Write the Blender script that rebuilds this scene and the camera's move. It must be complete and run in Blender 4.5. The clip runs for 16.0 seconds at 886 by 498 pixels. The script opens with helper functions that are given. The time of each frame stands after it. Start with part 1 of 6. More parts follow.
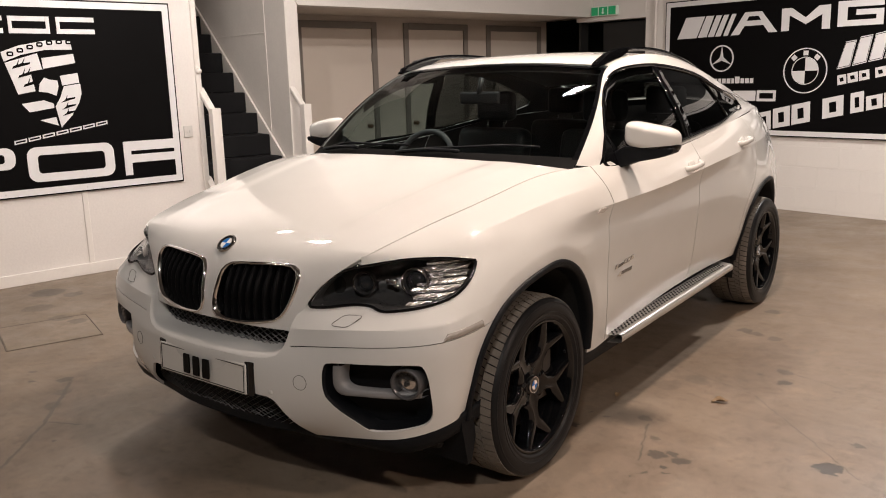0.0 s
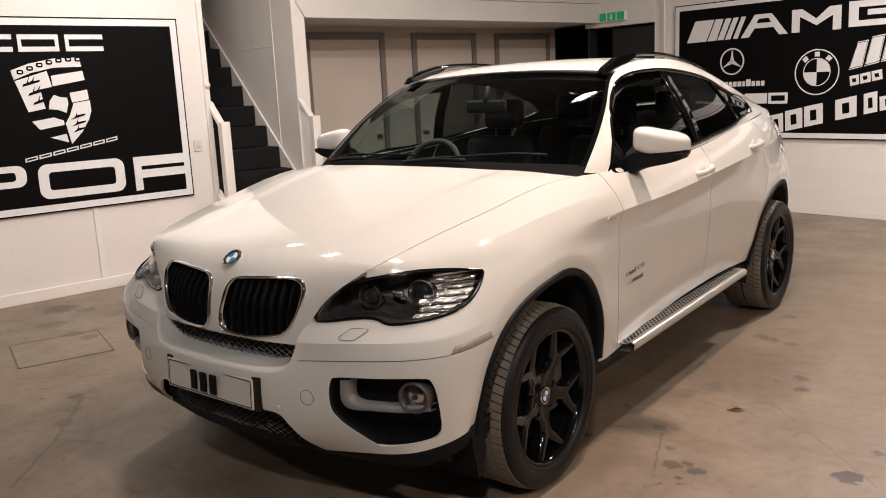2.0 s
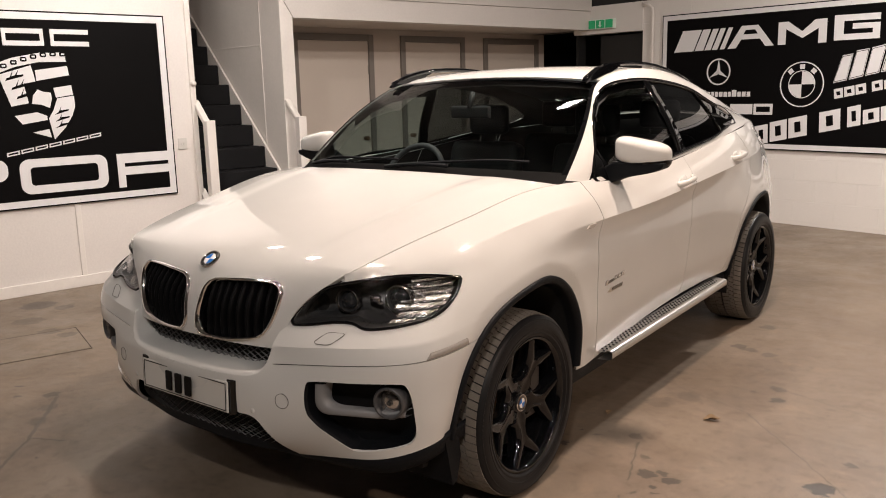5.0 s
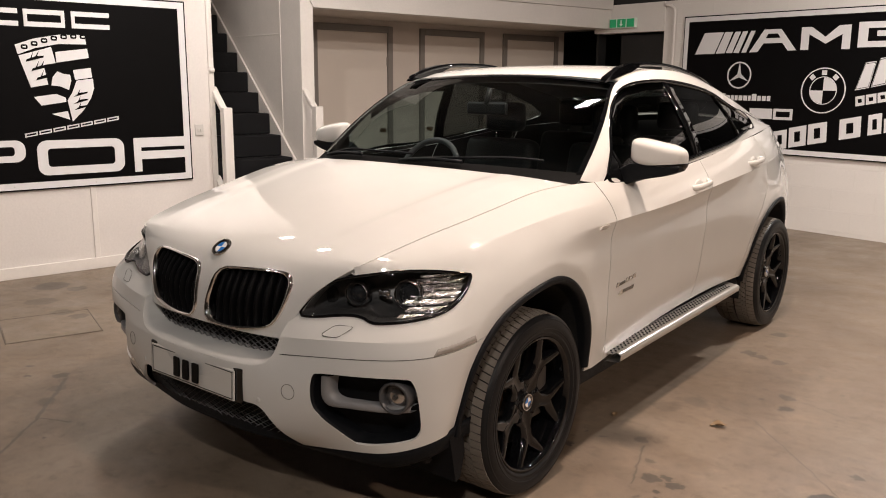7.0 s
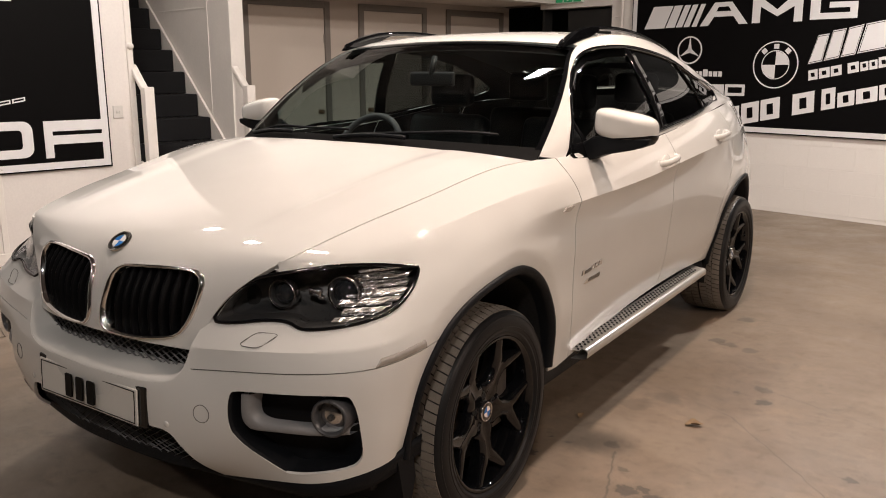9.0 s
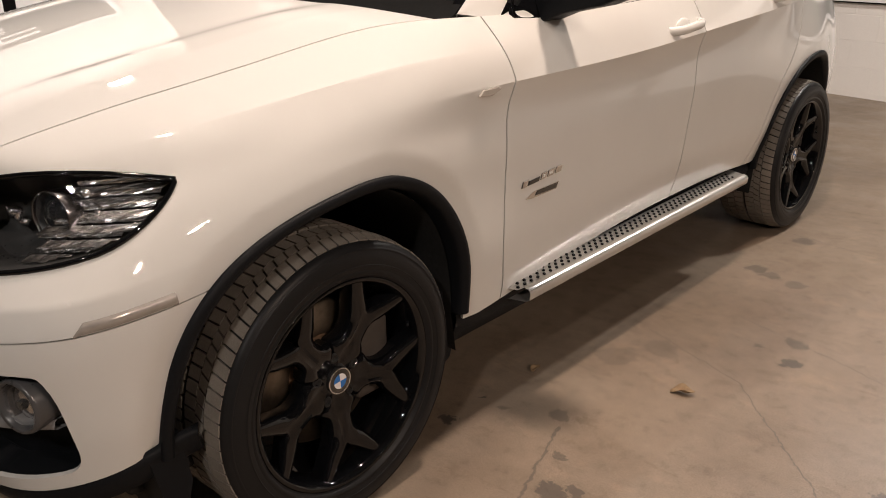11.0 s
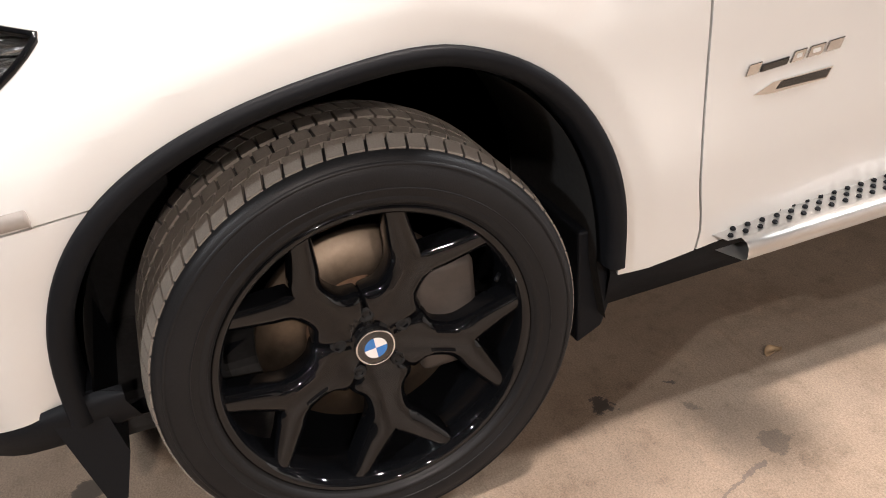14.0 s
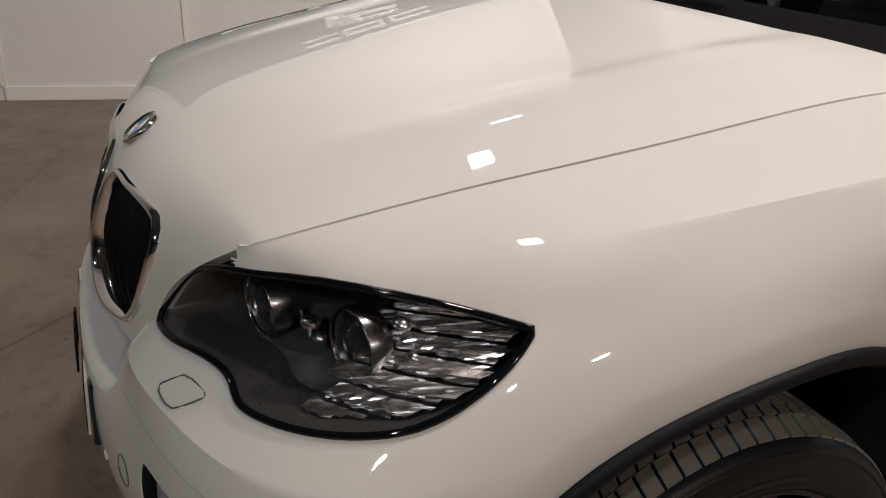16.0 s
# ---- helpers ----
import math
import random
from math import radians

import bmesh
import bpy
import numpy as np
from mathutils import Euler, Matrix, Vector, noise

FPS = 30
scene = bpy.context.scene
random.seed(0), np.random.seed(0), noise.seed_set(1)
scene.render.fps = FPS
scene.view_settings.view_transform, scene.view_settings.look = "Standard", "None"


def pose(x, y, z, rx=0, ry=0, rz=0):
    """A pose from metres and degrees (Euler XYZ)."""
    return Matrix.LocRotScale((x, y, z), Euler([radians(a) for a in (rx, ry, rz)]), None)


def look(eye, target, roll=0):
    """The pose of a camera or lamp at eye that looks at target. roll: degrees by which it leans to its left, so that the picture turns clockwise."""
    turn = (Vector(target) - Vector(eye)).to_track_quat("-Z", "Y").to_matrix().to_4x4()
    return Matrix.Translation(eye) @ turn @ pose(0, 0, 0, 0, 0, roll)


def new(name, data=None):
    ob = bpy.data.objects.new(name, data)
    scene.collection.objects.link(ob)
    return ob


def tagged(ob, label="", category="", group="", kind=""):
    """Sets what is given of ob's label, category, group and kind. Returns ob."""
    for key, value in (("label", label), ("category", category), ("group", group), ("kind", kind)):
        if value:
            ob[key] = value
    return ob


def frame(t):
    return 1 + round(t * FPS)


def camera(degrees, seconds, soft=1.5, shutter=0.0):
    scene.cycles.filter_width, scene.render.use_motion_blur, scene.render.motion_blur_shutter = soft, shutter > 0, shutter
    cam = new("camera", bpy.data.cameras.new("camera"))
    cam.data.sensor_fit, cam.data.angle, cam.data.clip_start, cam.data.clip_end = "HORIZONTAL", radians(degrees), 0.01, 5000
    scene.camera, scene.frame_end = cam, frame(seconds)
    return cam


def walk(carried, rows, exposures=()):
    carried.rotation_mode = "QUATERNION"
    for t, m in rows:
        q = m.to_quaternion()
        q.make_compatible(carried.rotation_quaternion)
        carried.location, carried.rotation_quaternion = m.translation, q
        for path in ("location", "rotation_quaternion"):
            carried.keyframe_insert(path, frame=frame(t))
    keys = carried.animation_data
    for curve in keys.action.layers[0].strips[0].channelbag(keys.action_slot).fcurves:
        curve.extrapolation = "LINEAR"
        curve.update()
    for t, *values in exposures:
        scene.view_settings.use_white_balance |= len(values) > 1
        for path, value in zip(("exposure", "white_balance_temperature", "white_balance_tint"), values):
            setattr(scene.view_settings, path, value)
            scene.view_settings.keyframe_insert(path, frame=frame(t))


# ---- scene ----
cam = camera(56.7, 16.0, soft=1.0)
PATH = [
    (0, (2.485, -2.651, 1.561), (1.306, -1.089, 1.149), -1.5),
    (0.5, (2.478, -2.622, 1.554), (1.297, -1.064, 1.132), -1.8),
    (1, (2.478, -2.614, 1.56), (1.295, -1.055, 1.146), -2.3),
    (1.5, (2.47, -2.617, 1.565), (1.267, -1.067, 1.18), -2.6),
    (2, (2.486, -2.608, 1.561), (1.278, -1.063, 1.171), -2.7),
    (2.5, (2.493, -2.602, 1.559), (1.302, -1.049, 1.148), -1.8),
    (3, (2.507, -2.605, 1.57), (1.33, -1.037, 1.175), -1.8),
    (3.5, (2.516, -2.608, 1.57), (1.348, -1.03, 1.189), -1.7),
    (4, (2.512, -2.607, 1.569), (1.341, -1.031, 1.189), -1.6),
    (4.5, (2.508, -2.597, 1.57), (1.329, -1.027, 1.189), -1.6),
    (7, (2.506, -2.576, 1.579), (1.3, -1.032, 1.179), 0.5),
    (7.5, (2.492, -2.559, 1.575), (1.268, -1.027, 1.182), 0.4),
    (8, (2.428, -2.482, 1.558), (1.222, -0.935, 1.167), -0.0),
    (8.5, (2.293, -2.378, 1.542), (1.166, -0.774, 1.145), -0.1),
    (8.7, (2.249, -2.327, 1.525), (1.149, -0.709, 1.11), 0.2),
    (10.8, (2.274, -1.239, 1.367), (1.105, 0.262, 0.748), -0.8),
    (11, (2.251, -1.123, 1.35), (1.006, 0.273, 0.642), -0.1),
    (11.5, (2.245, -0.914, 1.259), (0.866, 0.282, 0.44), -0.9),
    (12, (2.127, -0.713, 1.187), (0.703, 0.346, 0.264), -2.6),
    (12.5, (2.097, -0.588, 1.177), (0.603, 0.327, 0.211), -4.2),
    (13, (2.128, -0.45, 1.179), (0.528, 0.276, 0.224), -5.3),
    (13.5, (2.064, -0.328, 1.153), (0.411, 0.262, 0.196), -5.9),
    (14, (2.004, -0.235, 1.148), (0.35, 0.325, 0.173), -5.6),
    (14.5, (2.071, -0.215, 1.233), (0.422, 0.362, 0.26), -3.1),
    (14.8, (2.019, -0.265, 1.313), (0.38, 0.33, 0.333), 0.6),
    (15, (2.023, -0.324, 1.314), (0.335, 0.256, 0.412), 0.5),
    (15.2, (1.962, -0.427, 1.33), (0.261, 0.162, 0.458), 1.1),
    (15.5, (1.855, -0.589, 1.390), (0.157, 0.030, 0.533), 0.6),
    (15.8, (1.738, -0.710, 1.397), (0.042, -0.007, 0.598), 1.5),
    (16, (1.619, -0.794, 1.402), (-0.053, -0.050, 0.595), 2.2),
]
walk(cam, [(t, look(eye, target, roll)) for t, eye, target, roll in PATH], exposures=[(0, .15, 6550, 11), (8.7, .12, 6600, 11), (10.8, .05, 6600, 10), (11, .1, 6600, 10), (11.5, .7, 6550, 10), (12, 1.12, 6350, 9), (12.5, 1.2, 6250, 8), (13, 1.25, 5950, 7), (14.5, 1.3, 5850, 7), (15, .65, 5850, 7), (15.2, .35, 5850, 7), (15.5, -.22, 5900, 8), (16, -.45, 6050, 7)])

# ---- world, lights ----
A = radians(12.0)                      # the room is turned by this against the car
UX, VX = Vector((math.cos(A), -math.sin(A), 0)), Vector((math.sin(A), math.cos(A), 0))
ROOM = Matrix(((UX.x, VX.x, 0, 0), (UX.y, VX.y, 0, 0), (0, 0, 1, 0), (0, 0, 0, 1)))

world = bpy.data.worlds.new("world")
scene.world = world
world.use_nodes = True
world.node_tree.nodes["Background"].inputs[0].default_value = (1.0, 0.88, 0.80, 1)
world.node_tree.nodes["Background"].inputs[1].default_value = 0.02

WARM, PLAIN = (1.0, 0.785, 0.65), (1.0, 0.925, 0.865)
LAMPS = [(0.72, -0.12, 24, WARM, 0), (0.85, 1.38, 78, WARM, 0), (-0.5, 1.77, 52, PLAIN, 35), (-1.9, 0.05, 40, PLAIN, 15), (-2.9, 0.4, 15, PLAIN, 25), (5.6, 0.6, 98, WARM, 15), (6.9, 2.6, 70, WARM, 15),
         # (3.4, -2.6) and (-1.2, -4.4) are made-up fill lamps that brighten the bumper
         (3.4, -2.6, 62, PLAIN, 15), (0.6, 4.9, 115, PLAIN, 0), (-1.2, -4.4, 20, PLAIN, 0)]   # u, v, watts, tint, tilt towards the stairs
LAMP_Z = 3.5


# ---- small helpers ----
def link(name, bm, material, parent=None, label="", smooth=True):
    me = bpy.data.meshes.new(name)
    bm.to_mesh(me)
    bm.free()
    if smooth:
        me.shade_smooth()
    for m in (material if isinstance(material, (list, tuple)) else [material]):
        me.materials.append(m)
    ob = new(name, me)
    if parent:
        ob.parent = parent
    if label:
        ob["label"] = label
    return ob


def part(name, bm, material, parent, label="", smooth=True):
    return link(name, bm, material, parent, label, smooth)


def thing(name, label, category, group="", kind="", at=None):
    ob = new(name)
    ob.empty_display_size = 0.1
    if at is not None:
        ob.matrix_basis = at
    return tagged(ob, label, category, group, kind)


def box_bm(x0, x1, y0, y1, z0, z1, bevel=0.0, seg=2, bm=None):
    own = bm is None
    bm = bm or bmesh.new()
    bmesh.ops.create_cube(bm, size=1, matrix=Matrix.LocRotScale(((x0 + x1) / 2, (y0 + y1) / 2, (z0 + z1) / 2), None, (abs(x1 - x0), abs(y1 - y0), abs(z1 - z0))))
    if bevel and own:
        bmesh.ops.bevel(bm, geom=bm.edges[:], offset=bevel, segments=seg, affect="EDGES", profile=0.5)
    return bm


def prism_bm(poly, z0, z1, m=None, bevel=0.0):
    """A polygon in the plane drawn out from z0 to z1, then moved by m."""
    bm = bmesh.new()
    lo = [bm.verts.new((x, y, z0)) for x, y in poly]
    f = bm.faces.new(lo)
    r = bmesh.ops.extrude_face_region(bm, geom=[f])
    for e in r["geom"]:
        if isinstance(e, bmesh.types.BMVert):
            e.co.z = z1
    bmesh.ops.recalc_face_normals(bm, faces=bm.faces[:])
    if bevel:
        bmesh.ops.bevel(bm, geom=bm.edges[:], offset=bevel, segments=2, affect="EDGES", profile=0.5)
    if m is not None:
        bm.transform(m)
    return bm


def revolve_bm(profile, steps=48, closed=False):
    """(radius, x) pairs turned round the x axis."""
    bm = bmesh.new()
    rings = []
    for i in range(steps):
        a = 2 * math.pi * i / steps
        rings.append([bm.verts.new((x, r * math.cos(a), r * math.sin(a))) for r, x in profile])
    n = len(profile)
    for i in range(steps):
        a, b = rings[i], rings[(i + 1) % steps]
        for j in range(n if closed else n - 1):
            k = (j + 1) % n
            bm.faces.new((a[j], a[k], b[k], b[j]))
    bmesh.ops.recalc_face_normals(bm, faces=bm.faces[:])
    return bm


def tube_bm(points, radius, sides=8, closed=False, scale=None, caps=True):
    """A tube along points; scale widens the section along the way (one number a point)."""
    bm = bmesh.new()
    pts = [Vector(p) for p in points]
    n, rings = len(pts), []
    up = None
    for i, p in enumerate(pts):
        a = pts[(i - 1) % n] if closed or i else p
        b = pts[(i + 1) % n] if closed or i < n - 1 else p
        t = (b - a).normalized()
        if up is None:
            up = t.orthogonal().normalized()
        up = (up - t * up.dot(t)).normalized()
        side = t.cross(up)
        r = radius * (scale[i] if scale else 1)
        rings.append([bm.verts.new(p + (up * math.cos(q) + side * math.sin(q)) * r) for q in [2 * math.pi * k / sides for k in range(sides)]])
    for i in range(n if closed else n - 1):
        a, b = rings[i], rings[(i + 1) % n]
        for k in range(sides):
            bm.faces.new((a[k], a[(k + 1) % sides], b[(k + 1) % sides], b[k]))
    if caps and not closed:
        bm.faces.new(rings[0][::-1])
        bm.faces.new(rings[-1])
    bmesh.ops.recalc_face_normals(bm, faces=bm.faces[:])
    return bm


def grid_bm(P, flip=False):
    m, n = P.shape[:2]
    me = bpy.data.meshes.new("grid")
    v = P.reshape(-1, 3)
    f = [(i * n + j, i * n + j + 1, (i + 1) * n + j + 1, (i + 1) * n + j) for i in range(m - 1) for j in range(n - 1)]
    if flip:
        f = [q[::-1] for q in f]
    me.from_pydata(v.tolist(), [], f)
    bm = bmesh.new()
    bm.from_mesh(me)
    bpy.data.meshes.remove(me)
    return bm


def join_bm(*bms):
    me = bpy.data.meshes.new("join")
    out = bmesh.new()
    for b in bms:
        b.to_mesh(me)
        out.from_mesh(me)
        b.free()
    bpy.data.meshes.remove(me)
    return out


def mirrored(bm):
    """A copy of bm on the car's other side."""
    b = bm.copy()
    for v in b.verts:
        v.co.x = -v.co.x
    bmesh.ops.reverse_faces(b, faces=b.faces[:])
    return b


def spline(t, P, q):
    """The natural cubic curve through P at t, at the places q. P: n x d."""
    t, P, q = np.asarray(t, float), np.asarray(P, float), np.asarray(q, float)
    n, h = len(t), np.diff(t)
    M = np.zeros((n, n))
    R = np.zeros_like(P)
    M[0, 0] = M[-1, -1] = 1
    for i in range(1, n - 1):
        M[i, i - 1], M[i, i], M[i, i + 1] = h[i - 1], 2 * (h[i - 1] + h[i]), h[i]
        R[i] = 6 * ((P[i + 1] - P[i]) / h[i] - (P[i] - P[i - 1]) / h[i - 1])
    C = np.linalg.solve(M, R)
    k = np.clip(np.searchsorted(t, q) - 1, 0, n - 2)
    hk = h[k][:, None]
    a, b = ((t[k + 1] - q)[:, None] / hk), ((q - t[k])[:, None] / hk)
    return a * P[k] + b * P[k + 1] + ((a ** 3 - a) * C[k] + (b ** 3 - b) * C[k + 1]) * hk ** 2 / 6


def curve(points, n, closed=False):
    """n points along the smooth curve through points."""
    P = np.asarray(points, float)
    if closed:
        P = np.vstack([P[-2:], P, P[:3]])
    d = np.concatenate([[0], np.cumsum(np.linalg.norm(np.diff(P, axis=0), axis=1))])
    if closed:
        return spline(d, P, np.linspace(d[2], d[-3], n, endpoint=False))
    return spline(d, P, np.linspace(0, d[-1], n))


def rounded(points, turns=2, closed=True, ratio=0.25):
    """The outline with its corners cut again and again; it never leaves the corners' hull."""
    P = [np.asarray(p, float) for p in points]
    for _ in range(turns):
        Q = [] if closed else [P[0]]
        for a, b in zip(P, P[1:] + (P[:1] if closed else [])):
            Q += [a + (b - a) * ratio, a + (b - a) * (1 - ratio)]
        P = Q if closed else Q[:1] + Q[2:-1] + [P[-1]]
    return [tuple(float(c) for c in p) for p in P]


def inside(poly, x, y):
    r = False
    for (x0, y0), (x1, y1) in zip(poly, poly[1:] + poly[:1]):
        if (y0 > y) != (y1 > y) and x < (x1 - x0) * (y - y0) / (y1 - y0) + x0:
            r = not r
    return r


def cut(bm, poly, ax=(1, 2), where=None, remove=True):
    """Cuts the outline of a convex polygon, seen along the third axis, into bm and takes out the faces inside it."""
    i, j = ax
    poly = [(float(p[0]), float(p[1])) for p in poly]
    lo = (min(p[0] for p in poly), min(p[1] for p in poly))
    hi = (max(p[0] for p in poly), max(p[1] for p in poly))

    pool = [f for f in bm.faces if not where or where(f.verts[0].co)]
    pool = [f for f in pool if max(v.co[i] for v in f.verts) > lo[0] - .02 and min(v.co[i] for v in f.verts) < hi[0] + .02
            and max(v.co[j] for v in f.verts) > lo[1] - .02 and min(v.co[j] for v in f.verts) < hi[1] + .02]

    def near():
        out = []
        for f in pool:
            a = [v.co[i] for v in f.verts]
            b = [v.co[j] for v in f.verts]
            if max(a) > lo[0] and min(a) < hi[0] and max(b) > lo[1] and min(b) < hi[1]:
                out.append(f)
        return out
    for (x0, y0), (x1, y1) in zip(poly, poly[1:] + poly[:1]):
        co, no = [0, 0, 0], [0, 0, 0]
        co[i], co[j], no[i], no[j] = x0, y0, y1 - y0, x0 - x1
        if no[i] ** 2 + no[j] ** 2 < 1e-14:
            continue
        fs = near()
        es = {e for f in fs for e in f.edges}
        vs = {v for f in fs for v in f.verts}
        rest = set(pool) - set(fs)
        r = bmesh.ops.bisect_plane(bm, geom=list(vs) + list(es) + fs, dist=1e-6, plane_co=co, plane_no=no)
        pool = list(rest | {g for g in r["geom"] if isinstance(g, bmesh.types.BMFace)})
    if remove:
        gone = []
        for f in near():
            c = f.calc_center_median()
            if inside(poly, c[i], c[j]):
                gone.append(f)
        bmesh.ops.delete(bm, geom=gone, context="FACES")


def slit(bm, line, width=0.005, ax=(1, 2), where=None):
    """Cuts a narrow gap along a line."""
    for a, b in zip(line, line[1:]):
        d = Vector((b[0] - a[0], b[1] - a[1])).normalized()
        n, e = Vector((-d.y, d.x)) * width / 2, d * width * 0.4
        a2, b2 = Vector(a) - e, Vector(b) + e
        cut(bm, [a2 + n, a2 - n, b2 - n, b2 + n], ax, where)


def islands(bm):
    """The connected pieces of bm, each as a bmesh of its own, with its middle."""
    seen, out = set(), []
    for f in bm.faces:
        if f in seen:
            continue
        stack, group = [f], []
        seen.add(f)
        while stack:
            g = stack.pop()
            group.append(g)
            for e in g.edges:
                for h in e.link_faces:
                    if h not in seen:
                        seen.add(h)
                        stack.append(h)
        b, made = bmesh.new(), {}
        for g in group:
            vs = []
            for v in g.verts:
                if v not in made:
                    made[v] = b.verts.new(v.co)
                vs.append(made[v])
            b.faces.new(vs)
        c = sum((v.co for v in b.verts), Vector()) / len(b.verts)
        out.append((len(group), c, b))
    return sorted(out, key=lambda o: -o[0])


# ---- materials ----
def nodes(name):
    m = bpy.data.materials.new(name)
    m.use_nodes = True
    t = m.node_tree
    return m, t, t.nodes["Principled BSDF"]


def add(t, kind, **values):
    n = t.nodes.new(kind)
    for k, v in values.items():
        n.inputs[k.replace("_", " ")].default_value = v
    return n


def ramp(t, fac, stops):
    r = t.nodes.new("ShaderNodeValToRGB")
    e = r.color_ramp.elements
    while len(e) < len(stops):
        e.new(0.5)
    for el, (p, c) in zip(e, stops):
        el.position, el.color = p, (*c, 1) if len(c) == 3 else c
    t.links.new(fac, r.inputs[0])
    return r


def surface(name, colour, rough=0.5, metal=0.0, vary=0.08, scale=6.0, fine=90.0, bump=0.0, coat=0.0, spec=0.5, dirt=0.0):
    """A plain surface with two scales of variation in colour, gloss and relief."""
    m, t, b = nodes(name)
    co = t.nodes.new("ShaderNodeTexCoord")
    big, small = add(t, "ShaderNodeTexNoise", Scale=scale, Detail=5.0), add(t, "ShaderNodeTexNoise", Scale=fine, Detail=3.0)
    for n in (big, small):
        t.links.new(co.outputs["Object"], n.inputs["Vector"])
    mix = add(t, "ShaderNodeMath")
    mix.operation = "ADD"
    half = add(t, "ShaderNodeMath")
    half.operation = "MULTIPLY"
    half.inputs[1].default_value = 0.5
    t.links.new(big.outputs[0], mix.inputs[0])
    t.links.new(small.outputs[0], mix.inputs[1])
    t.links.new(mix.outputs[0], half.inputs[0])
    c = Vector(colour)
    r = ramp(t, half.outputs[0], [(0.3, tuple(c * (1 - vary))), (0.7, tuple(c * (1 + vary)))])
    t.links.new(r.outputs[0], b.inputs["Base Color"])
    rr = ramp(t, half.outputs[0], [(0.3, (rough * 0.85,) * 3), (0.7, (min(1, rough * 1.15),) * 3)])
    t.links.new(rr.outputs[0], b.inputs["Roughness"])
    b.inputs["Metallic"].default_value = metal
    b.inputs["Coat Weight"].default_value = coat
    b.inputs["Coat Roughness"].default_value = 0.03
    b.inputs["Specular IOR Level"].default_value = spec
    if bump:
        bp = add(t, "ShaderNodeBump", Strength=1.0, Distance=bump)
        t.links.new(small.outputs[0], bp.inputs["Height"])
        t.links.new(bp.outputs[0], b.inputs["Normal"])
    return m


def car_paint():
    m, t, b = nodes("pearl_white_paint")
    co = t.nodes.new("ShaderNodeTexCoord")
    n = add(t, "ShaderNodeTexNoise", Scale=3.0, Detail=4.0)
    t.links.new(co.outputs["Object"], n.inputs["Vector"])
    r = ramp(t, n.outputs[0], [(0.3, (0.60, 0.60, 0.583)), (0.7, (0.63, 0.63, 0.612))])
    t.links.new(r.outputs[0], b.inputs["Base Color"])
    b.inputs["Roughness"].default_value = 0.5
    b.inputs["Specular IOR Level"].default_value = 0.0
    b.inputs["Coat Weight"].default_value = 1.0
    b.inputs["Coat Roughness"].default_value = 0.006
    b.inputs["Coat IOR"].default_value = 1.7
    return m


def glass_mat(name, tint, alpha, rough=0.0):
    """Tinted glass: part clear, part dark, glossy all over."""
    m = bpy.data.materials.new(name)
    m.use_nodes = True
    t = m.node_tree
    t.nodes.clear()
    out, mix = t.nodes.new("ShaderNodeOutputMaterial"), t.nodes.new("ShaderNodeMixShader")
    tr, gl = t.nodes.new("ShaderNodeBsdfTransparent"), t.nodes.new("ShaderNodeBsdfGlossy")
    fr = add(t, "ShaderNodeLayerWeight", Blend=0.5)
    steep, gloss = add(t, "ShaderNodeMath"), add(t, "ShaderNodeMath")
    steep.operation, gloss.operation = "POWER", "MULTIPLY_ADD"
    steep.inputs[1].default_value = 5.0
    gloss.inputs[1].default_value, gloss.inputs[2].default_value = 0.92, 0.05
    t.links.new(fr.outputs["Facing"], steep.inputs[0])
    t.links.new(steep.outputs[0], gloss.inputs[0])
    tr.inputs[0].default_value = (*[c * alpha for c in tint], 1)
    gl.inputs["Roughness"].default_value = rough
    t.links.new(gloss.outputs[0], mix.inputs[0])
    t.links.new(tr.outputs[0], mix.inputs[1])
    t.links.new(gl.outputs[0], mix.inputs[2])
    t.links.new(mix.outputs[0], out.inputs[0])
    return m


def glow(name, colour, strength):
    m, t, b = nodes(name)
    b.inputs["Base Color"].default_value = (*colour, 1)
    b.inputs["Emission Color"].default_value = (*colour, 1)
    b.inputs["Emission Strength"].default_value = strength
    return m


PAINT = car_paint()
TRIM = surface("black_trim_plastic", (0.0065, 0.0074, 0.0092), 0.5, bump=0.0004, fine=700, spec=0.12)
GLOSS_BLACK = surface("gloss_black", (0.0035, 0.0038, 0.0045), 0.35, coat=0.85, vary=0.2, spec=0.0)
RUBBER = surface("tyre_rubber", (0.010, 0.0102, 0.011), 0.42, bump=0.0003, fine=400, vary=0.3, spec=0.18)
TREAD = surface("dusty_tread", (0.172, 0.152, 0.129), 0.85, bump=0.0006, fine=300, vary=0.25, scale=14)
CHROME = surface("chrome", (0.82, 0.82, 0.82), 0.07, metal=1.0, vary=0.03)
SILVER = surface("satin_silver", (0.62, 0.61, 0.59), 0.32, metal=0.85, vary=0.05, fine=300)
GREY_PLASTIC = surface("grey_plastic", (0.20, 0.20, 0.205), 0.4, vary=0.06)
MESH = surface("grille_black", (0.0035, 0.0035, 0.004), 0.5, spec=0.08, vary=0.15)
INK = surface("plate_ink", (0.006, 0.006, 0.006), 0.5, spec=0.1, vary=0.1)
DARK = surface("dark_void", (0.006, 0.006, 0.006), 0.9)
COWL = surface("scuttle_plastic", (0.006, 0.006, 0.006), 0.85, spec=0.05)
CABIN = surface("cabin_leather", (0.008, 0.0085, 0.0092), 0.55, bump=0.0001, fine=250, spec=0.25)
CABIN_GREY = surface("cabin_grey", (0.03, 0.032, 0.035), 0.6)
SCREEN = glass_mat("windscreen_glass", (0.76, 0.90, 0.90), 0.88)
TINT = glass_mat("tinted_side_glass", (0.5, 0.52, 0.52), 0.22)
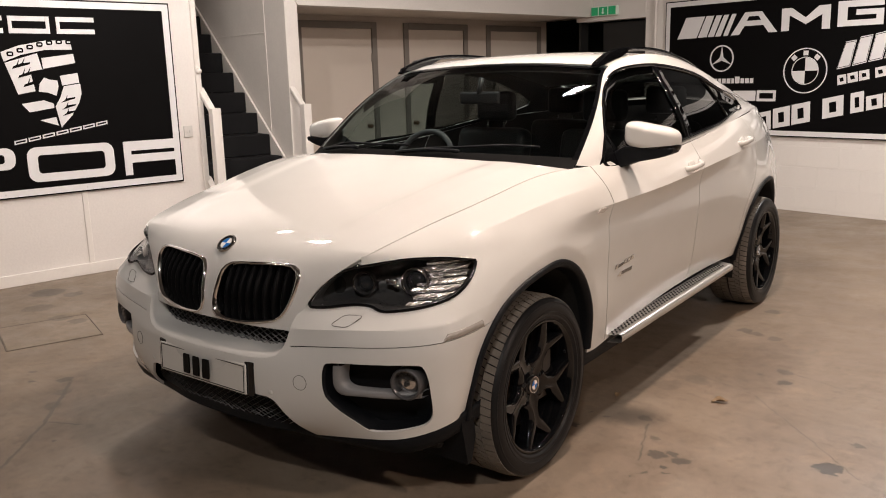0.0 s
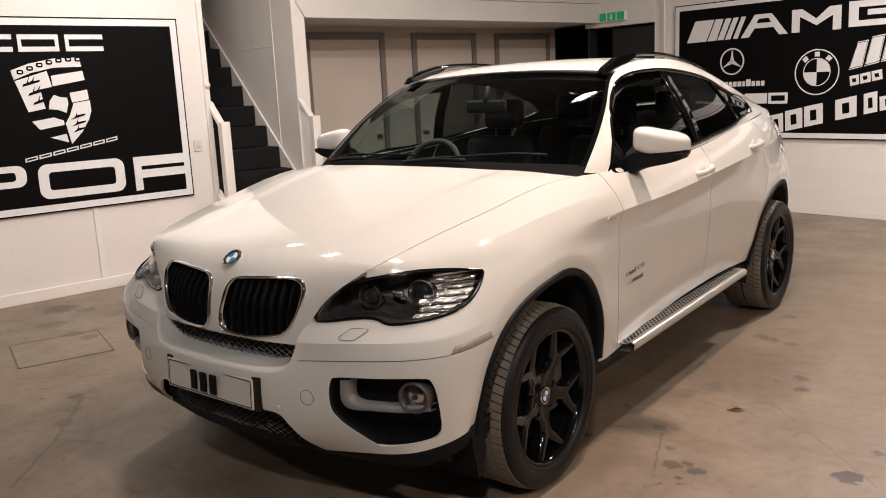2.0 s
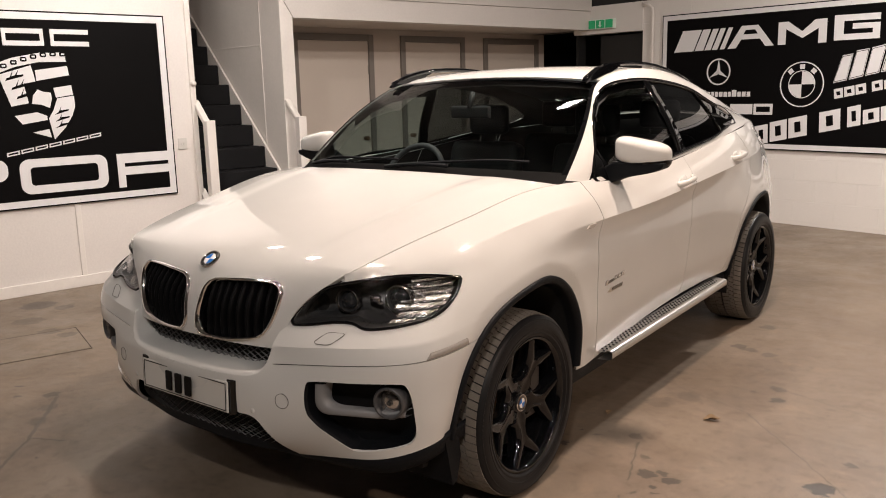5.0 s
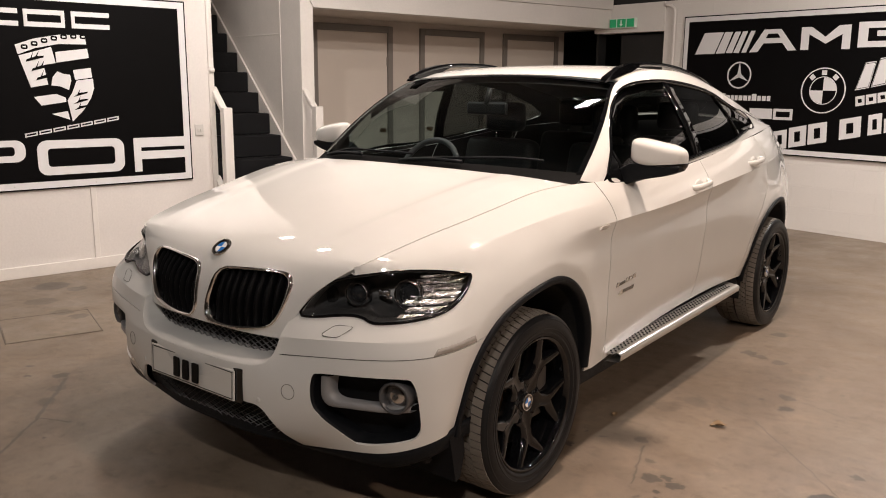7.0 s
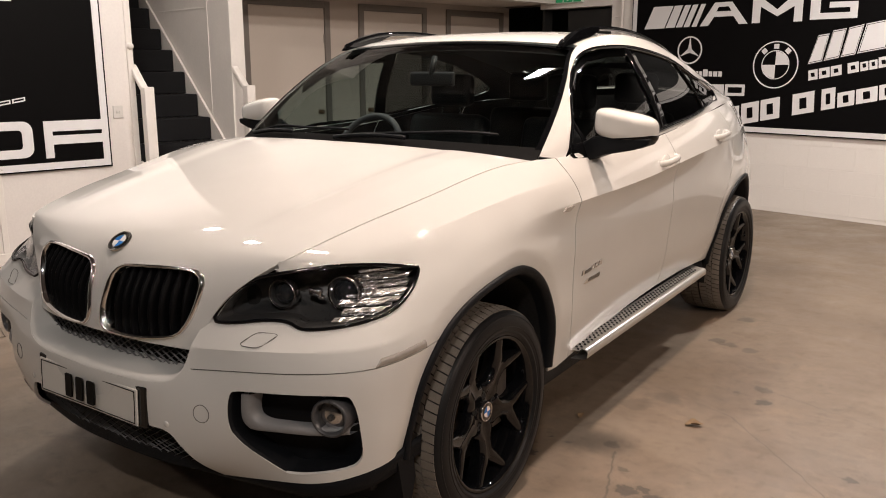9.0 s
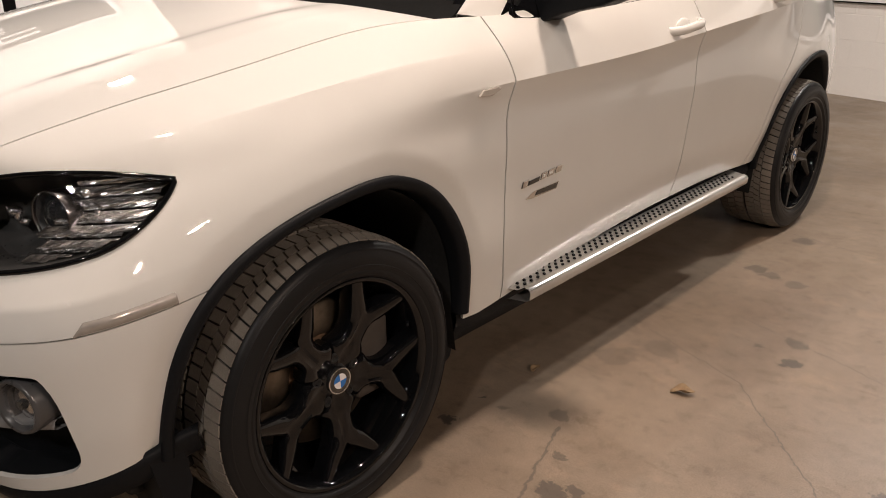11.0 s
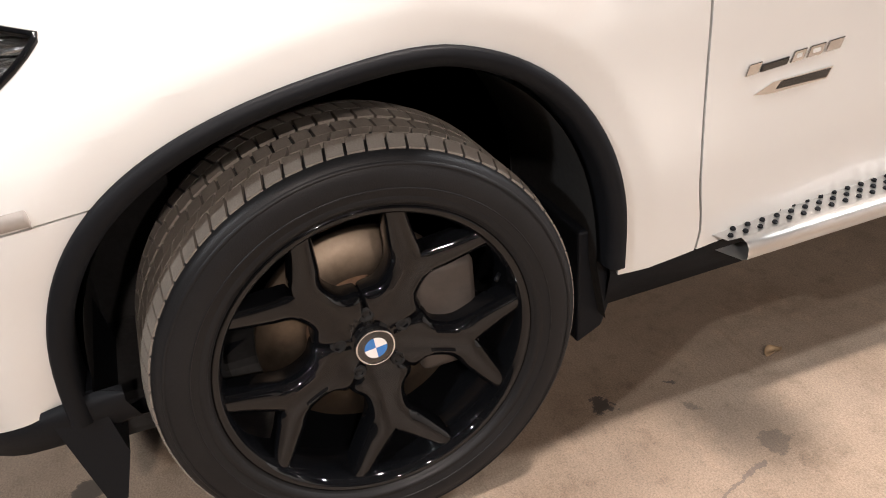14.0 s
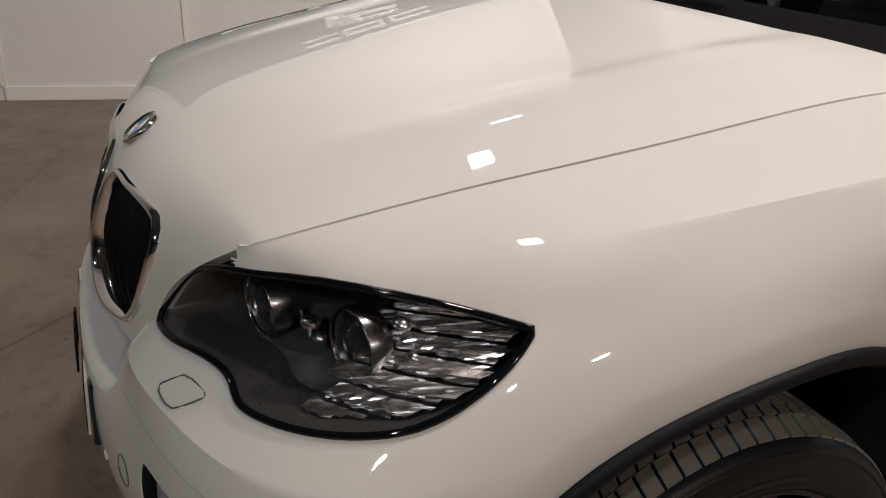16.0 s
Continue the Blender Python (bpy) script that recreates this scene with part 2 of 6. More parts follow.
FRONT_GLASS = glass_mat("front_side_glass", (0.86, 0.95, 0.93), 0.52)
SMOKED = glass_mat("smoked_plastic", (0.5, 0.44, 0.38), 0.10)
CLEAR = glass_mat("lamp_glass", (1, 1, 1), 0.93)
BLUE = surface("badge_blue", (0.02, 0.16, 0.50), 0.25, coat=1.0, vary=0.02)
WHITE = surface("badge_white", (0.8, 0.8, 0.8), 0.25, coat=1.0, vary=0.02)
BLACK = surface("badge_black", (0.012, 0.012, 0.012), 0.25, coat=1.0, vary=0.05)
CALIPER = surface("caliper_cast_iron", (0.05, 0.042, 0.036), 0.6, vary=0.25, scale=30)
DISC = surface("brake_disc_steel", (0.15, 0.12, 0.09), 0.5, metal=1.0, vary=0.25, scale=20)
RUST = surface("rusty_hub", (0.17, 0.10, 0.06), 0.8, vary=0.35, scale=30)
PLATE_W = surface("plate_white", (0.62, 0.61, 0.58), 0.35, vary=0.02)


def concrete():
    """Worn, stained concrete with a polish, patches, spills and cracks."""
    m, t, b = nodes("worn_concrete")
    co = t.nodes.new("ShaderNodeTexCoord")
    P = co.outputs["Object"]

    def noise_at(scale, detail=6.0, rough=0.6):
        n = add(t, "ShaderNodeTexNoise", Scale=scale, Detail=detail, Roughness=rough)
        t.links.new(P, n.inputs["Vector"])
        return n.outputs[0]

    def mixc(fac, a, c, mode="MIX"):
        x = t.nodes.new("ShaderNodeMix")
        x.data_type, x.blend_type = "RGBA", mode
        t.links.new(fac, x.inputs[0])
        for s, v in ((6, a), (7, c)):
            if isinstance(v, tuple):
                x.inputs[s].default_value = (*v, 1)
            else:
                t.links.new(v, x.inputs[s])
        return x.outputs[2]

    def math_(op, a, c=None):
        x = t.nodes.new("ShaderNodeMath")
        x.operation = op
        for s, v in ((0, a), (1, c)):
            if v is None:
                continue
            if isinstance(v, (int, float)):
                x.inputs[s].default_value = v
            else:
                t.links.new(v, x.inputs[s])
        return x.outputs[0]
    base = ramp(t, noise_at(0.9, 8, 0.65), [(0.32, (0.162, 0.126, 0.096)), (0.5, (0.212, 0.168, 0.129)), (0.7, (0.270, 0.220, 0.173))]).outputs[0]
    blot = ramp(t, noise_at(3.4, 9, 0.7), [(0.36, (0.74, 0.70, 0.66)), (0.42, (0.93, 0.92, 0.90)), (0.6, (1.0, 1.0, 1.0))]).outputs[0]
    one = math_("ADD", 0.75, 0.0)
    col = mixc(one, base, blot, "MULTIPLY")
    mid = ramp(t, noise_at(17, 10, 0.75), [(0.34, (0.66, 0.62, 0.58)), (0.46, (0.97, 0.96, 0.95)), (0.66, (1.10, 1.08, 1.06))]).outputs[0]
    col = mixc(one, col, mid, "MULTIPLY")
    specks = ramp(t, noise_at(240, 4, 0.8), [(0.36, (0.50, 0.48, 0.45)), (0.60, (1.20, 1.18, 1.15))]).outputs[0]
    col = mixc(one, col, specks, "MULTIPLY")
    flecks = ramp(t, noise_at(13, 10, 0.82), [(0.31, (0.42, 0.38, 0.34)), (0.37, (1.0, 1.0, 1.0)), (0.66, (1.0, 1.0, 1.0)), (0.72, (1.18, 1.17, 1.15))]).outputs[0]
    col = mixc(one, col, flecks, "MULTIPLY")
    worn = ramp(t, noise_at(4.6, 12, 0.74), [(0.385, (0.80, 0.77, 0.74)), (0.415, (1.0, 1.0, 1.0)), (0.57, (1.0, 1.0, 1.0)), (0.60, (1.15, 1.13, 1.10))]).outputs[0]
    col = mixc(one, col, worn, "MULTIPLY")
    # trowel and tyre streaks
    mp = t.nodes.new("ShaderNodeMapping")
    mp.inputs["Scale"].default_value = (1.2, 14.0, 1.0)
    mp.inputs["Rotation"].default_value = (0, 0, 0.5)
    t.links.new(P, mp.inputs["Vector"])
    sn = add(t, "ShaderNodeTexNoise", Scale=1.6, Detail=9.0, Roughness=0.7)
    t.links.new(mp.outputs[0], sn.inputs["Vector"])
    col = mixc(one, col, ramp(t, sn.outputs[0], [(0.30, (0.78, 0.74, 0.70)), (0.40, (1.0, 1.0, 1.0))]).outputs[0], "MULTIPLY")
    for turn, seed in ((1.9, 3.0), (0.2, 7.0), (2.6, 11.0)):
        mp = t.nodes.new("ShaderNodeMapping")
        mp.inputs["Scale"].default_value = (1.0, 26.0, 1.0)
        mp.inputs["Rotation"].default_value = (0, 0, turn)
        mp.inputs["Location"].default_value = (seed, seed * 2, 0)
        t.links.new(P, mp.inputs["Vector"])
        sn = add(t, "ShaderNodeTexNoise", Scale=2.4, Detail=10.0, Roughness=0.78)
        t.links.new(mp.outputs[0], sn.inputs["Vector"])
        col = mixc(one, col, ramp(t, sn.outputs[0], [(0.27, (0.62, 0.58, 0.54)), (0.33, (1.0, 1.0, 1.0)), (0.70, (1.0, 1.0, 1.0)), (0.76, (1.16, 1.15, 1.13))]).outputs[0], "MULTIPLY")
    # spilled oil and damp marks: place, size, darkness
    wob = add(t, "ShaderNodeTexNoise", Scale=16.0, Detail=8.0, Roughness=0.72)
    t.links.new(P, wob.inputs["Vector"])
    wv = t.nodes.new("ShaderNodeVectorMath")
    wv.operation = "SUBTRACT"
    t.links.new(wob.outputs["Color"], wv.inputs[0])
    wv.inputs[1].default_value = (0.5, 0.5, 0.5)
    ws = t.nodes.new("ShaderNodeVectorMath")
    ws.operation = "SCALE"
    t.links.new(wv.outputs[0], ws.inputs[0])
    ws.inputs["Scale"].default_value = 0.13
    wp = t.nodes.new("ShaderNodeVectorMath")
    wp.operation = "ADD"
    t.links.new(P, wp.inputs[0])
    t.links.new(ws.outputs[0], wp.inputs[1])
    for x, y, r, dark in SPOTS:
        d = t.nodes.new("ShaderNodeVectorMath")
        d.operation = "DISTANCE"
        t.links.new(wp.outputs[0], d.inputs[0])
        d.inputs[1].default_value = (x, y, 0)
        f = ramp(t, math_("DIVIDE", d.outputs["Value"], r * 0.85), [(0.84, (min(1.0, dark * 1.1),) * 3), (1.0, (0, 0, 0))]).outputs[0]
        col = mixc(f, col, (0.045, 0.038, 0.032))
    # cracks: fine wandering lines
    for (x0, y0), (x1, y1), wide in CRACKS:
        L = math.hypot(x1 - x0, y1 - y0)
        tx, ty = (x1 - x0) / L, (y1 - y0) / L
        sep = t.nodes.new("ShaderNodeSeparateXYZ")
        w2 = t.nodes.new("ShaderNodeVectorMath")
        w2.operation = "ADD"
        s2 = t.nodes.new("ShaderNodeVectorMath")
        s2.operation = "SCALE"
        s2.inputs["Scale"].default_value = 0.05
        t.links.new(wv.outputs[0], s2.inputs[0])
        t.links.new(P, w2.inputs[0])
        t.links.new(s2.outputs[0], w2.inputs[1])
        t.links.new(w2.outputs[0], sep.inputs[0])
        dx, dy = math_("SUBTRACT", sep.outputs[0], x0), math_("SUBTRACT", sep.outputs[1], y0)
        across = math_("ABSOLUTE", math_("SUBTRACT", math_("MULTIPLY", dx, -ty), math_("MULTIPLY", dy, -tx)))
        along = math_("ADD", math_("MULTIPLY", dx, tx), math_("MULTIPLY", dy, ty))
        on = math_("MULTIPLY", math_("GREATER_THAN", along, 0.0), math_("LESS_THAN", along, L))
        f = math_("MULTIPLY", math_("MULTIPLY", math_("LESS_THAN", across, wide), on), 0.65)
        col = mixc(f, col, (0.07, 0.058, 0.048))
    t.links.new(col, b.inputs["Base Color"])
    rg = ramp(t, noise_at(2.2, 7, 0.7), [(0.3, (0.32,) * 3), (0.7, (0.62,) * 3)]).outputs[0]
    t.links.new(rg, b.inputs["Roughness"])
    bp = add(t, "ShaderNodeBump", Strength=0.22, Distance=0.002)
    t.links.new(noise_at(180, 5, 0.75), bp.inputs["Height"])
    t.links.new(bp.outputs[0], b.inputs["Normal"])
    return m


SPOTS = [(1.876, 0.648, 0.070, 0.88), (0.851, 0.467, 0.036, 0.9), (0.85, 0.642, 0.016, 0.8), (0.93, 0.633, 0.022, 0.45), (1.090, 0.715, 0.044, 0.45), (1.205, 0.53, 0.030, 0.5),
         (1.272, 0.392, 0.044, 0.62), (1.325, 0.43, 0.034, 0.6), (1.377, 0.394, 0.040, 0.65), (1.33, 0.30, 0.022, 0.7), (1.36, 0.25, 0.018, 0.7), (1.30, 0.21, 0.020, 0.65), (1.25, 0.16, 0.014, 0.7),
         (0.618, -0.542, 0.048, 0.8), (1.497, 1.497, 0.046, 0.68), (1.451, 1.658, 0.050, 0.5), (1.36, 1.56, 0.022, 0.5), (1.932, 0.931, 0.032, 0.6), (1.06, 2.26, 0.055, 0.5), (1.14, 2.22, 0.05, 0.45),
         (1.255, 2.19, 0.05, 0.4), (1.11, 1.30, 0.08, 0.28), (1.02, 1.16, 0.09, 0.22), (1.10, 2.75, 0.06, 0.5), (2.05, 2.3, 0.03, 0.6), (2.4, 1.2, 0.03, 0.5),
         (-3.68, 0.42, 0.16, 0.55), (-3.45, 0.50, 0.09, 0.5), (-3.3, 0.15, 0.13, 0.35), (-2.9, 0.10, 0.10, 0.4), (-2.72, 0.12, 0.08, 0.45), (-1.72, -0.52, 0.05, 0.55), (-1.55, -0.62, 0.06, 0.35),
         (-1.42, -0.75, 0.06, 0.35), (-1.9, -0.9, 0.16, 0.16), (-1.15, -0.95, 0.14, 0.14), (-2.0, -0.55, 0.025, 0.7), (-1.85, -0.64, 0.022, 0.7), (-1.0, -0.97, 0.014, 0.7)]
CRACKS = [((1.413, 1.257), (1.994, 0.615), .0026), ((1.0, 1.42), (1.413, 1.257), .002), ((-1.664, -0.518), (-1.25, -0.88), .011), ((-1.25, -0.88), (-0.93, -1.239), .008), ((-1.25, -0.88), (-1.08, -0.80), .005),
          ((1.117, 0.66), (1.235, 0.30), .004), ((-1.0, 3.2), (3.8, 2.3), .002), ((1.2, 1.75), (3.4, 1.0), .0018), ((-3.4, -0.9), (-1.2, -1.6), .0022)]
FLOOR = concrete()
WALL = surface("white_wall_paint", (0.72, 0.68, 0.65), 0.6, vary=0.05, scale=1.6, fine=60, bump=0.0008)
BLOCK = surface("painted_blockwork", (0.74, 0.71, 0.68), 0.6, vary=0.06, scale=1.3, fine=140, bump=0.0015)
WOODWORK = surface("white_gloss_woodwork", (0.76, 0.72, 0.68), 0.35, vary=0.04, fine=40)
TAUPE = surface("taupe_wall_paint", (0.56, 0.49, 0.43), 0.65, vary=0.05, scale=2)
TAUPE_DOOR = surface("taupe_door_paint", (0.60, 0.53, 0.465), 0.5, vary=0.04, scale=2)
SHUTTER = surface("dark_brown_wall_paint", (0.06, 0.053, 0.047), 0.65, vary=0.08, scale=2)
TAUPE_FRAME = surface("dark_taupe_frame", (0.20, 0.176, 0.156), 0.5, vary=0.05)
CARPET = surface("black_stair_carpet", (0.011, 0.011, 0.012), 0.95, vary=0.3, fine=420, bump=0.003, spec=0.15)
BOARD_BLACK = surface("board_black", (0.004, 0.0038, 0.004), 0.5, vary=0.12, spec=0.04)
BOARD_WHITE = surface("board_white", (0.72, 0.71, 0.72), 0.4, vary=0.03)
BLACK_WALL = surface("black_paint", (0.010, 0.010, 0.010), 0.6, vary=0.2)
CEIL = surface("dark_roof_sheet", (0.10, 0.095, 0.09), 0.7, vary=0.1)
CEIL_BEAM = surface("dark_roof_beam", (0.10, 0.09, 0.085), 0.6)
SWITCH = surface("switch_plastic", (0.62, 0.60, 0.57), 0.4, vary=0.02)
BRASS = surface("door_knob_brass", (0.20, 0.13, 0.08), 0.35, metal=0.8)
GREEN = glow("exit_sign_green", (0.01, 0.26, 0.10), 0.25)
SIGN_WHITE = surface("sign_white", (0.7, 0.8, 0.72), 0.4)
LAMP_GLOW = glow("led_panel", (1.0, 0.90, 0.82), 45.0)
LEAF = surface("dry_leaf", (0.21, 0.14, 0.075), 0.7, vary=0.3, scale=60)

UL, VB = -4.10, 6.75           # the stair-side wall and the far wall, in the room's own axes
U1, V0, ZC = 8.0, -9.0, 4.0    # the two walls behind the camera, the ceiling


def room(name, bm, material, label="", category="", kind="structure", smooth=False, parent=None):
    """Built in the room's axes, turned into the world."""
    bm.transform(ROOM)
    ob = link(name, bm, material, parent, label, smooth)
    return tagged(ob, label, category, "", kind) if parent is None else ob


# ---- lamps: square floodlights under the ceiling, the front two added as fill ----
def ceiling_light(u, v, watts, tint, tilt):
    m = ROOM @ pose(u, v, LAMP_Z, 0, tilt, 0)
    t = thing("ceiling_light", "square white LED floodlight panel under the dark ceiling, the front two added as fill", "ceiling light", "ceiling lights", at=m)
    bm = box_bm(-0.11, 0.11, -0.11, 0.11, 0.0, 0.06, 0.008)
    part("housing", bm, WOODWORK, t, smooth=False)
    part("diffuser", box_bm(-0.09, 0.09, -0.09, 0.09, -0.012, 0.0), LAMP_GLOW, t, "glowing white diffuser", smooth=False)
    b = box_bm(-0.02, 0.02, -0.02, 0.02, 0.04, ZC - LAMP_Z)
    b.transform(pose(0, 0, 0, 0, -tilt, 0))
    part("bracket", b, TRIM, t, smooth=False)
    d = bpy.data.lights.new("floodlight", "AREA")
    d.energy, d.size, d.color = watts, 0.18, tint
    l = new("lamp", d)
    l.matrix_basis = m @ pose(0, 0, -0.03)


for lamp_row in LAMPS:
    ceiling_light(*lamp_row)

# ---- floor, ceiling, walls ----
bm = box_bm(-12, U1 + 0.3, V0 - 0.3, VB + 3.4, -0.2, 0.0)
bm.transform(ROOM)
floor = tagged(link("floor", bm, FLOOR, smooth=False), "worn brown-grey concrete floor with oil stains and cracks", "floor", kind="structure")
room("ceiling", box_bm(-12, U1 + 0.3, V0 - 0.3, VB + 3.4, ZC, ZC + 0.2), CEIL, "dark grey roof lining above the lamps", "ceiling")
for k in range(8):
    room("beam", box_bm(UL, U1, V0 + 1.0 + k * 1.9, V0 + 1.12 + k * 1.9, ZC - 0.2, ZC), CEIL_BEAM, "dark roof beam", "beam")
OPEN0, OPEN1 = 1.24, 2.15      # the stair opening along the wall
lw = box_bm(UL - 0.14, UL, V0, OPEN0, 0, ZC)
room("wall_west", lw, WALL, "white painted panelled wall beside the stairs", "wall")
# skirting, cover strips and opening trim
room("baseboard", box_bm(UL, UL + 0.018, -2.2, OPEN0, 0, 0.095, 0.004), WOODWORK, "white painted skirting board", "skirting")
for vv in (0.135, -1.01, -2.2):
    room("trim", box_bm(UL, UL + 0.012, vv - 0.022, vv + 0.022, 0.095, 2.6 if vv < -2 else 0.7, 0.003), WOODWORK, "narrow white cover strip on the wall panels", "trim")
room("trim", box_bm(UL - 0.14, UL + 0.02, OPEN0 - 0.045, OPEN0 + 0.005, 0, ZC - 0.3, 0.006), WOODWORK, "white rounded edge trim at the stair opening", "trim")

# stair well: side walls and steps
room("wall_stair_near", box_bm(-9, UL - 0.14, OPEN0 - 0.12, OPEN0, 0, ZC), WALL, "white side wall of the stairs", "wall")
stair_far = room("wall_stair_far", box_bm(-9, UL, OPEN1, 2.29, 0, ZC), WOODWORK, "pale grey boarded stair wall with a joint", "wall")
for k, (u0, u1, z0, z1) in enumerate(((UL - 0.405, UL - 0.385, 0.6, ZC), (-6.5, UL - 0.407, 2.02, 2.034))):
    bm = box_bm(u0, u1, OPEN1 - 0.006, OPEN1, z0, z1, 0.002)
    bm.transform(ROOM)
    part("cover_strip", bm, WOODWORK, stair_far, smooth=False)
room("wall_stair_end", box_bm(-9.1, -9, OPEN0 - 0.12, OPEN1 + 0.1, 0, ZC), WALL, "white wall at the stair head", "wall")
RISE, GOING, U_FIRST = 0.207, 0.226, -3.57
stairs = thing("staircase", "straight flight of stairs covered in black carpet with white side strings", "staircase", kind="structure")
for k in range(1, 14):
    un = U_FIRST - GOING * (k - 1)
    bm = box_bm(un - GOING - 0.01, un, OPEN0 + 0.012, OPEN1 - 0.034, RISE * (k - 1) if k > 1 else 0.0, RISE * k, 0.014, 3)
    bm.transform(ROOM)
    part("step", bm, CARPET, stairs, smooth=False)


def string_board(v0, v1):
    """The sloping white board along the ends of the steps."""
    s = RISE / GOING
    lo, hi = U_FIRST + 0.06, U_FIRST - GOING * 13
    poly = [(lo, 0.0), (lo, 0.16), (hi, 0.16 + (lo - hi) * s), (hi, (lo - hi) * s - 0.2)]
    b = prism_bm(poly, v0, v1)
    b.transform(Matrix(((1, 0, 0, 0), (0, 0, 1, 0), (0, 1, 0, 0), (0, 0, 0, 1))))
    bmesh.ops.recalc_face_normals(b, faces=b.faces[:])
    b.transform(ROOM)
    return b


part("string", string_board(OPEN1 - 0.034, OPEN1 - 0.012), WOODWORK, stairs, "white sloping string board", smooth=False)
part("string", string_board(OPEN0 - 0.02, OPEN0 + 0.012), WOODWORK, stairs, "white sloping string board", smooth=False)


def stair_rail(v, depth):
    t = thing("stair_rail", "short white painted handrail running down to a square newel post", "handrail", "stair rails", kind="structure")
    un = -3.88
    b = box_bm(un - 0.04, un + 0.04, v - 0.042, v + 0.042, RISE * 2 - 0.02 if depth else 0.0, 1.335, 0.006)
    b.transform(ROOM)
    part("newel_post", b, WOODWORK, t, smooth=False)
    s = RISE / GOING
    for dz, h in ((0.0, 0.06), (-0.80, 0.05)):
        z0 = 1.30 + dz
        b = prism_bm([(un + 0.0, z0 - h), (un + 0.0, z0), (UL - 0.02, z0 + (un - UL + 0.02) * s), (UL - 0.02, z0 - h + (un - UL + 0.02) * s)], v - 0.03, v + 0.03)
        b.transform(Matrix(((1, 0, 0, 0), (0, 0, 1, 0), (0, 1, 0, 0), (0, 0, 0, 1))))
        bmesh.ops.recalc_face_normals(b, faces=b.faces[:])
        bmesh.ops.bevel(b, geom=b.edges[:], offset=0.01, segments=2, affect="EDGES", profile=0.5)
        b.transform(ROOM)
        part("handrail" if not dz else "lower_rail", b, WOODWORK, t, smooth=False)
    return t


stair_rail(OPEN0 + 0.01, 0)
stair_rail(2.185, 0)

# corridor wall with three doors under the mezzanine
UC, SOF = -5.10, 2.27
cw = box_bm(UC - 0.12, UC, 2.292, 6.99, 0, SOF)
cw.transform(ROOM)
tagged(link("wall_corridor", cw, TAUPE, smooth=False), "taupe painted wall below the mezzanine", "wall", kind="structure")


def taupe_door(v0, v1, knob):
    t = thing("door_1" if knob else "door_2", "closed taupe painted flush door in a dark taupe frame", "door", "corridor doors", "structure")
    for a, b_, z0, z1 in ((v0, v0 + 0.07, 0, 2.205), (v1 - 0.07, v1, 0, 2.205), (v0 + 0.07, v1 - 0.07, 2.13, 2.205)):
        bm = box_bm(UC, UC + 0.03, a, b_, z0, z1, 0.004)
        bm.transform(ROOM)
        part("door_frame", bm, TAUPE_FRAME, t, smooth=False)
    bm = box_bm(UC, UC + 0.012, v0 + 0.075, v1 - 0.075, 0.01, 2.125, 0.002)
    bm.transform(ROOM)
    part("door_leaf", bm, TAUPE_DOOR, t, smooth=False)
    bm = revolve_bm([(0.0, 0.07), (0.02, 0.068), (0.028, 0.055), (0.02, 0.04), (0.012, 0.03), (0.012, 0.01), (0.026, 0.008), (0.026, 0.0)], 20)
    bm.transform(ROOM @ pose(UC + 0.012, v1 - 0.16 if knob else v0 + 0.14, 1.0))
    part("door_handle", bm, BRASS, t)
    for hz in (0.3, 1.75):
        bm = box_bm(UC + 0.012, UC + 0.02, (v1 - 0.082 if not knob else v1 - 0.085), v1 - 0.07, hz, hz + 0.1)
        bm.transform(ROOM)
        part("hinge", bm, TAUPE_FRAME, t, smooth=False)


taupe_door(2.86, 3.965, True)
taupe_door(4.38, 5.44, False)
taupe_door(5.785, 6.85, False)

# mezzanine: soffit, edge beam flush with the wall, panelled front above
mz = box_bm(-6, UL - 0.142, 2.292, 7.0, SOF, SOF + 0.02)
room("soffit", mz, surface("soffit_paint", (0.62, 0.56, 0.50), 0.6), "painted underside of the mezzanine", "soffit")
UPRIGHT = Matrix(((0, 0, 1, 0), (1, 0, 0, 0), (0, 1, 0, 0), (0, 0, 0, 1)))
fz = prism_bm([(2.292, SOF - 0.005), (VB - 0.002, SOF - 0.005), (VB - 0.002, 2.50), (2.18, 2.47), (2.18, 2.44)], UL + 0.003, UL + 0.02)
fz.transform(UPRIGHT)
back = box_bm(UL - 0.14, UL + 0.003, 2.292, VB - 0.002, SOF - 0.005, 2.52)
room("fascia", join_bm(fz, back), WALL, "white boarded edge of the mezzanine", "fascia")
up = prism_bm([(2.10, 2.474), (VB - 0.002, 2.504), (VB - 0.002, ZC), (2.10, ZC)], UL + 0.003, UL + 0.045)
up.transform(UPRIGHT)
room("fascia_upper", up, WALL, "white panelled front of the mezzanine above its edge beam", "fascia")

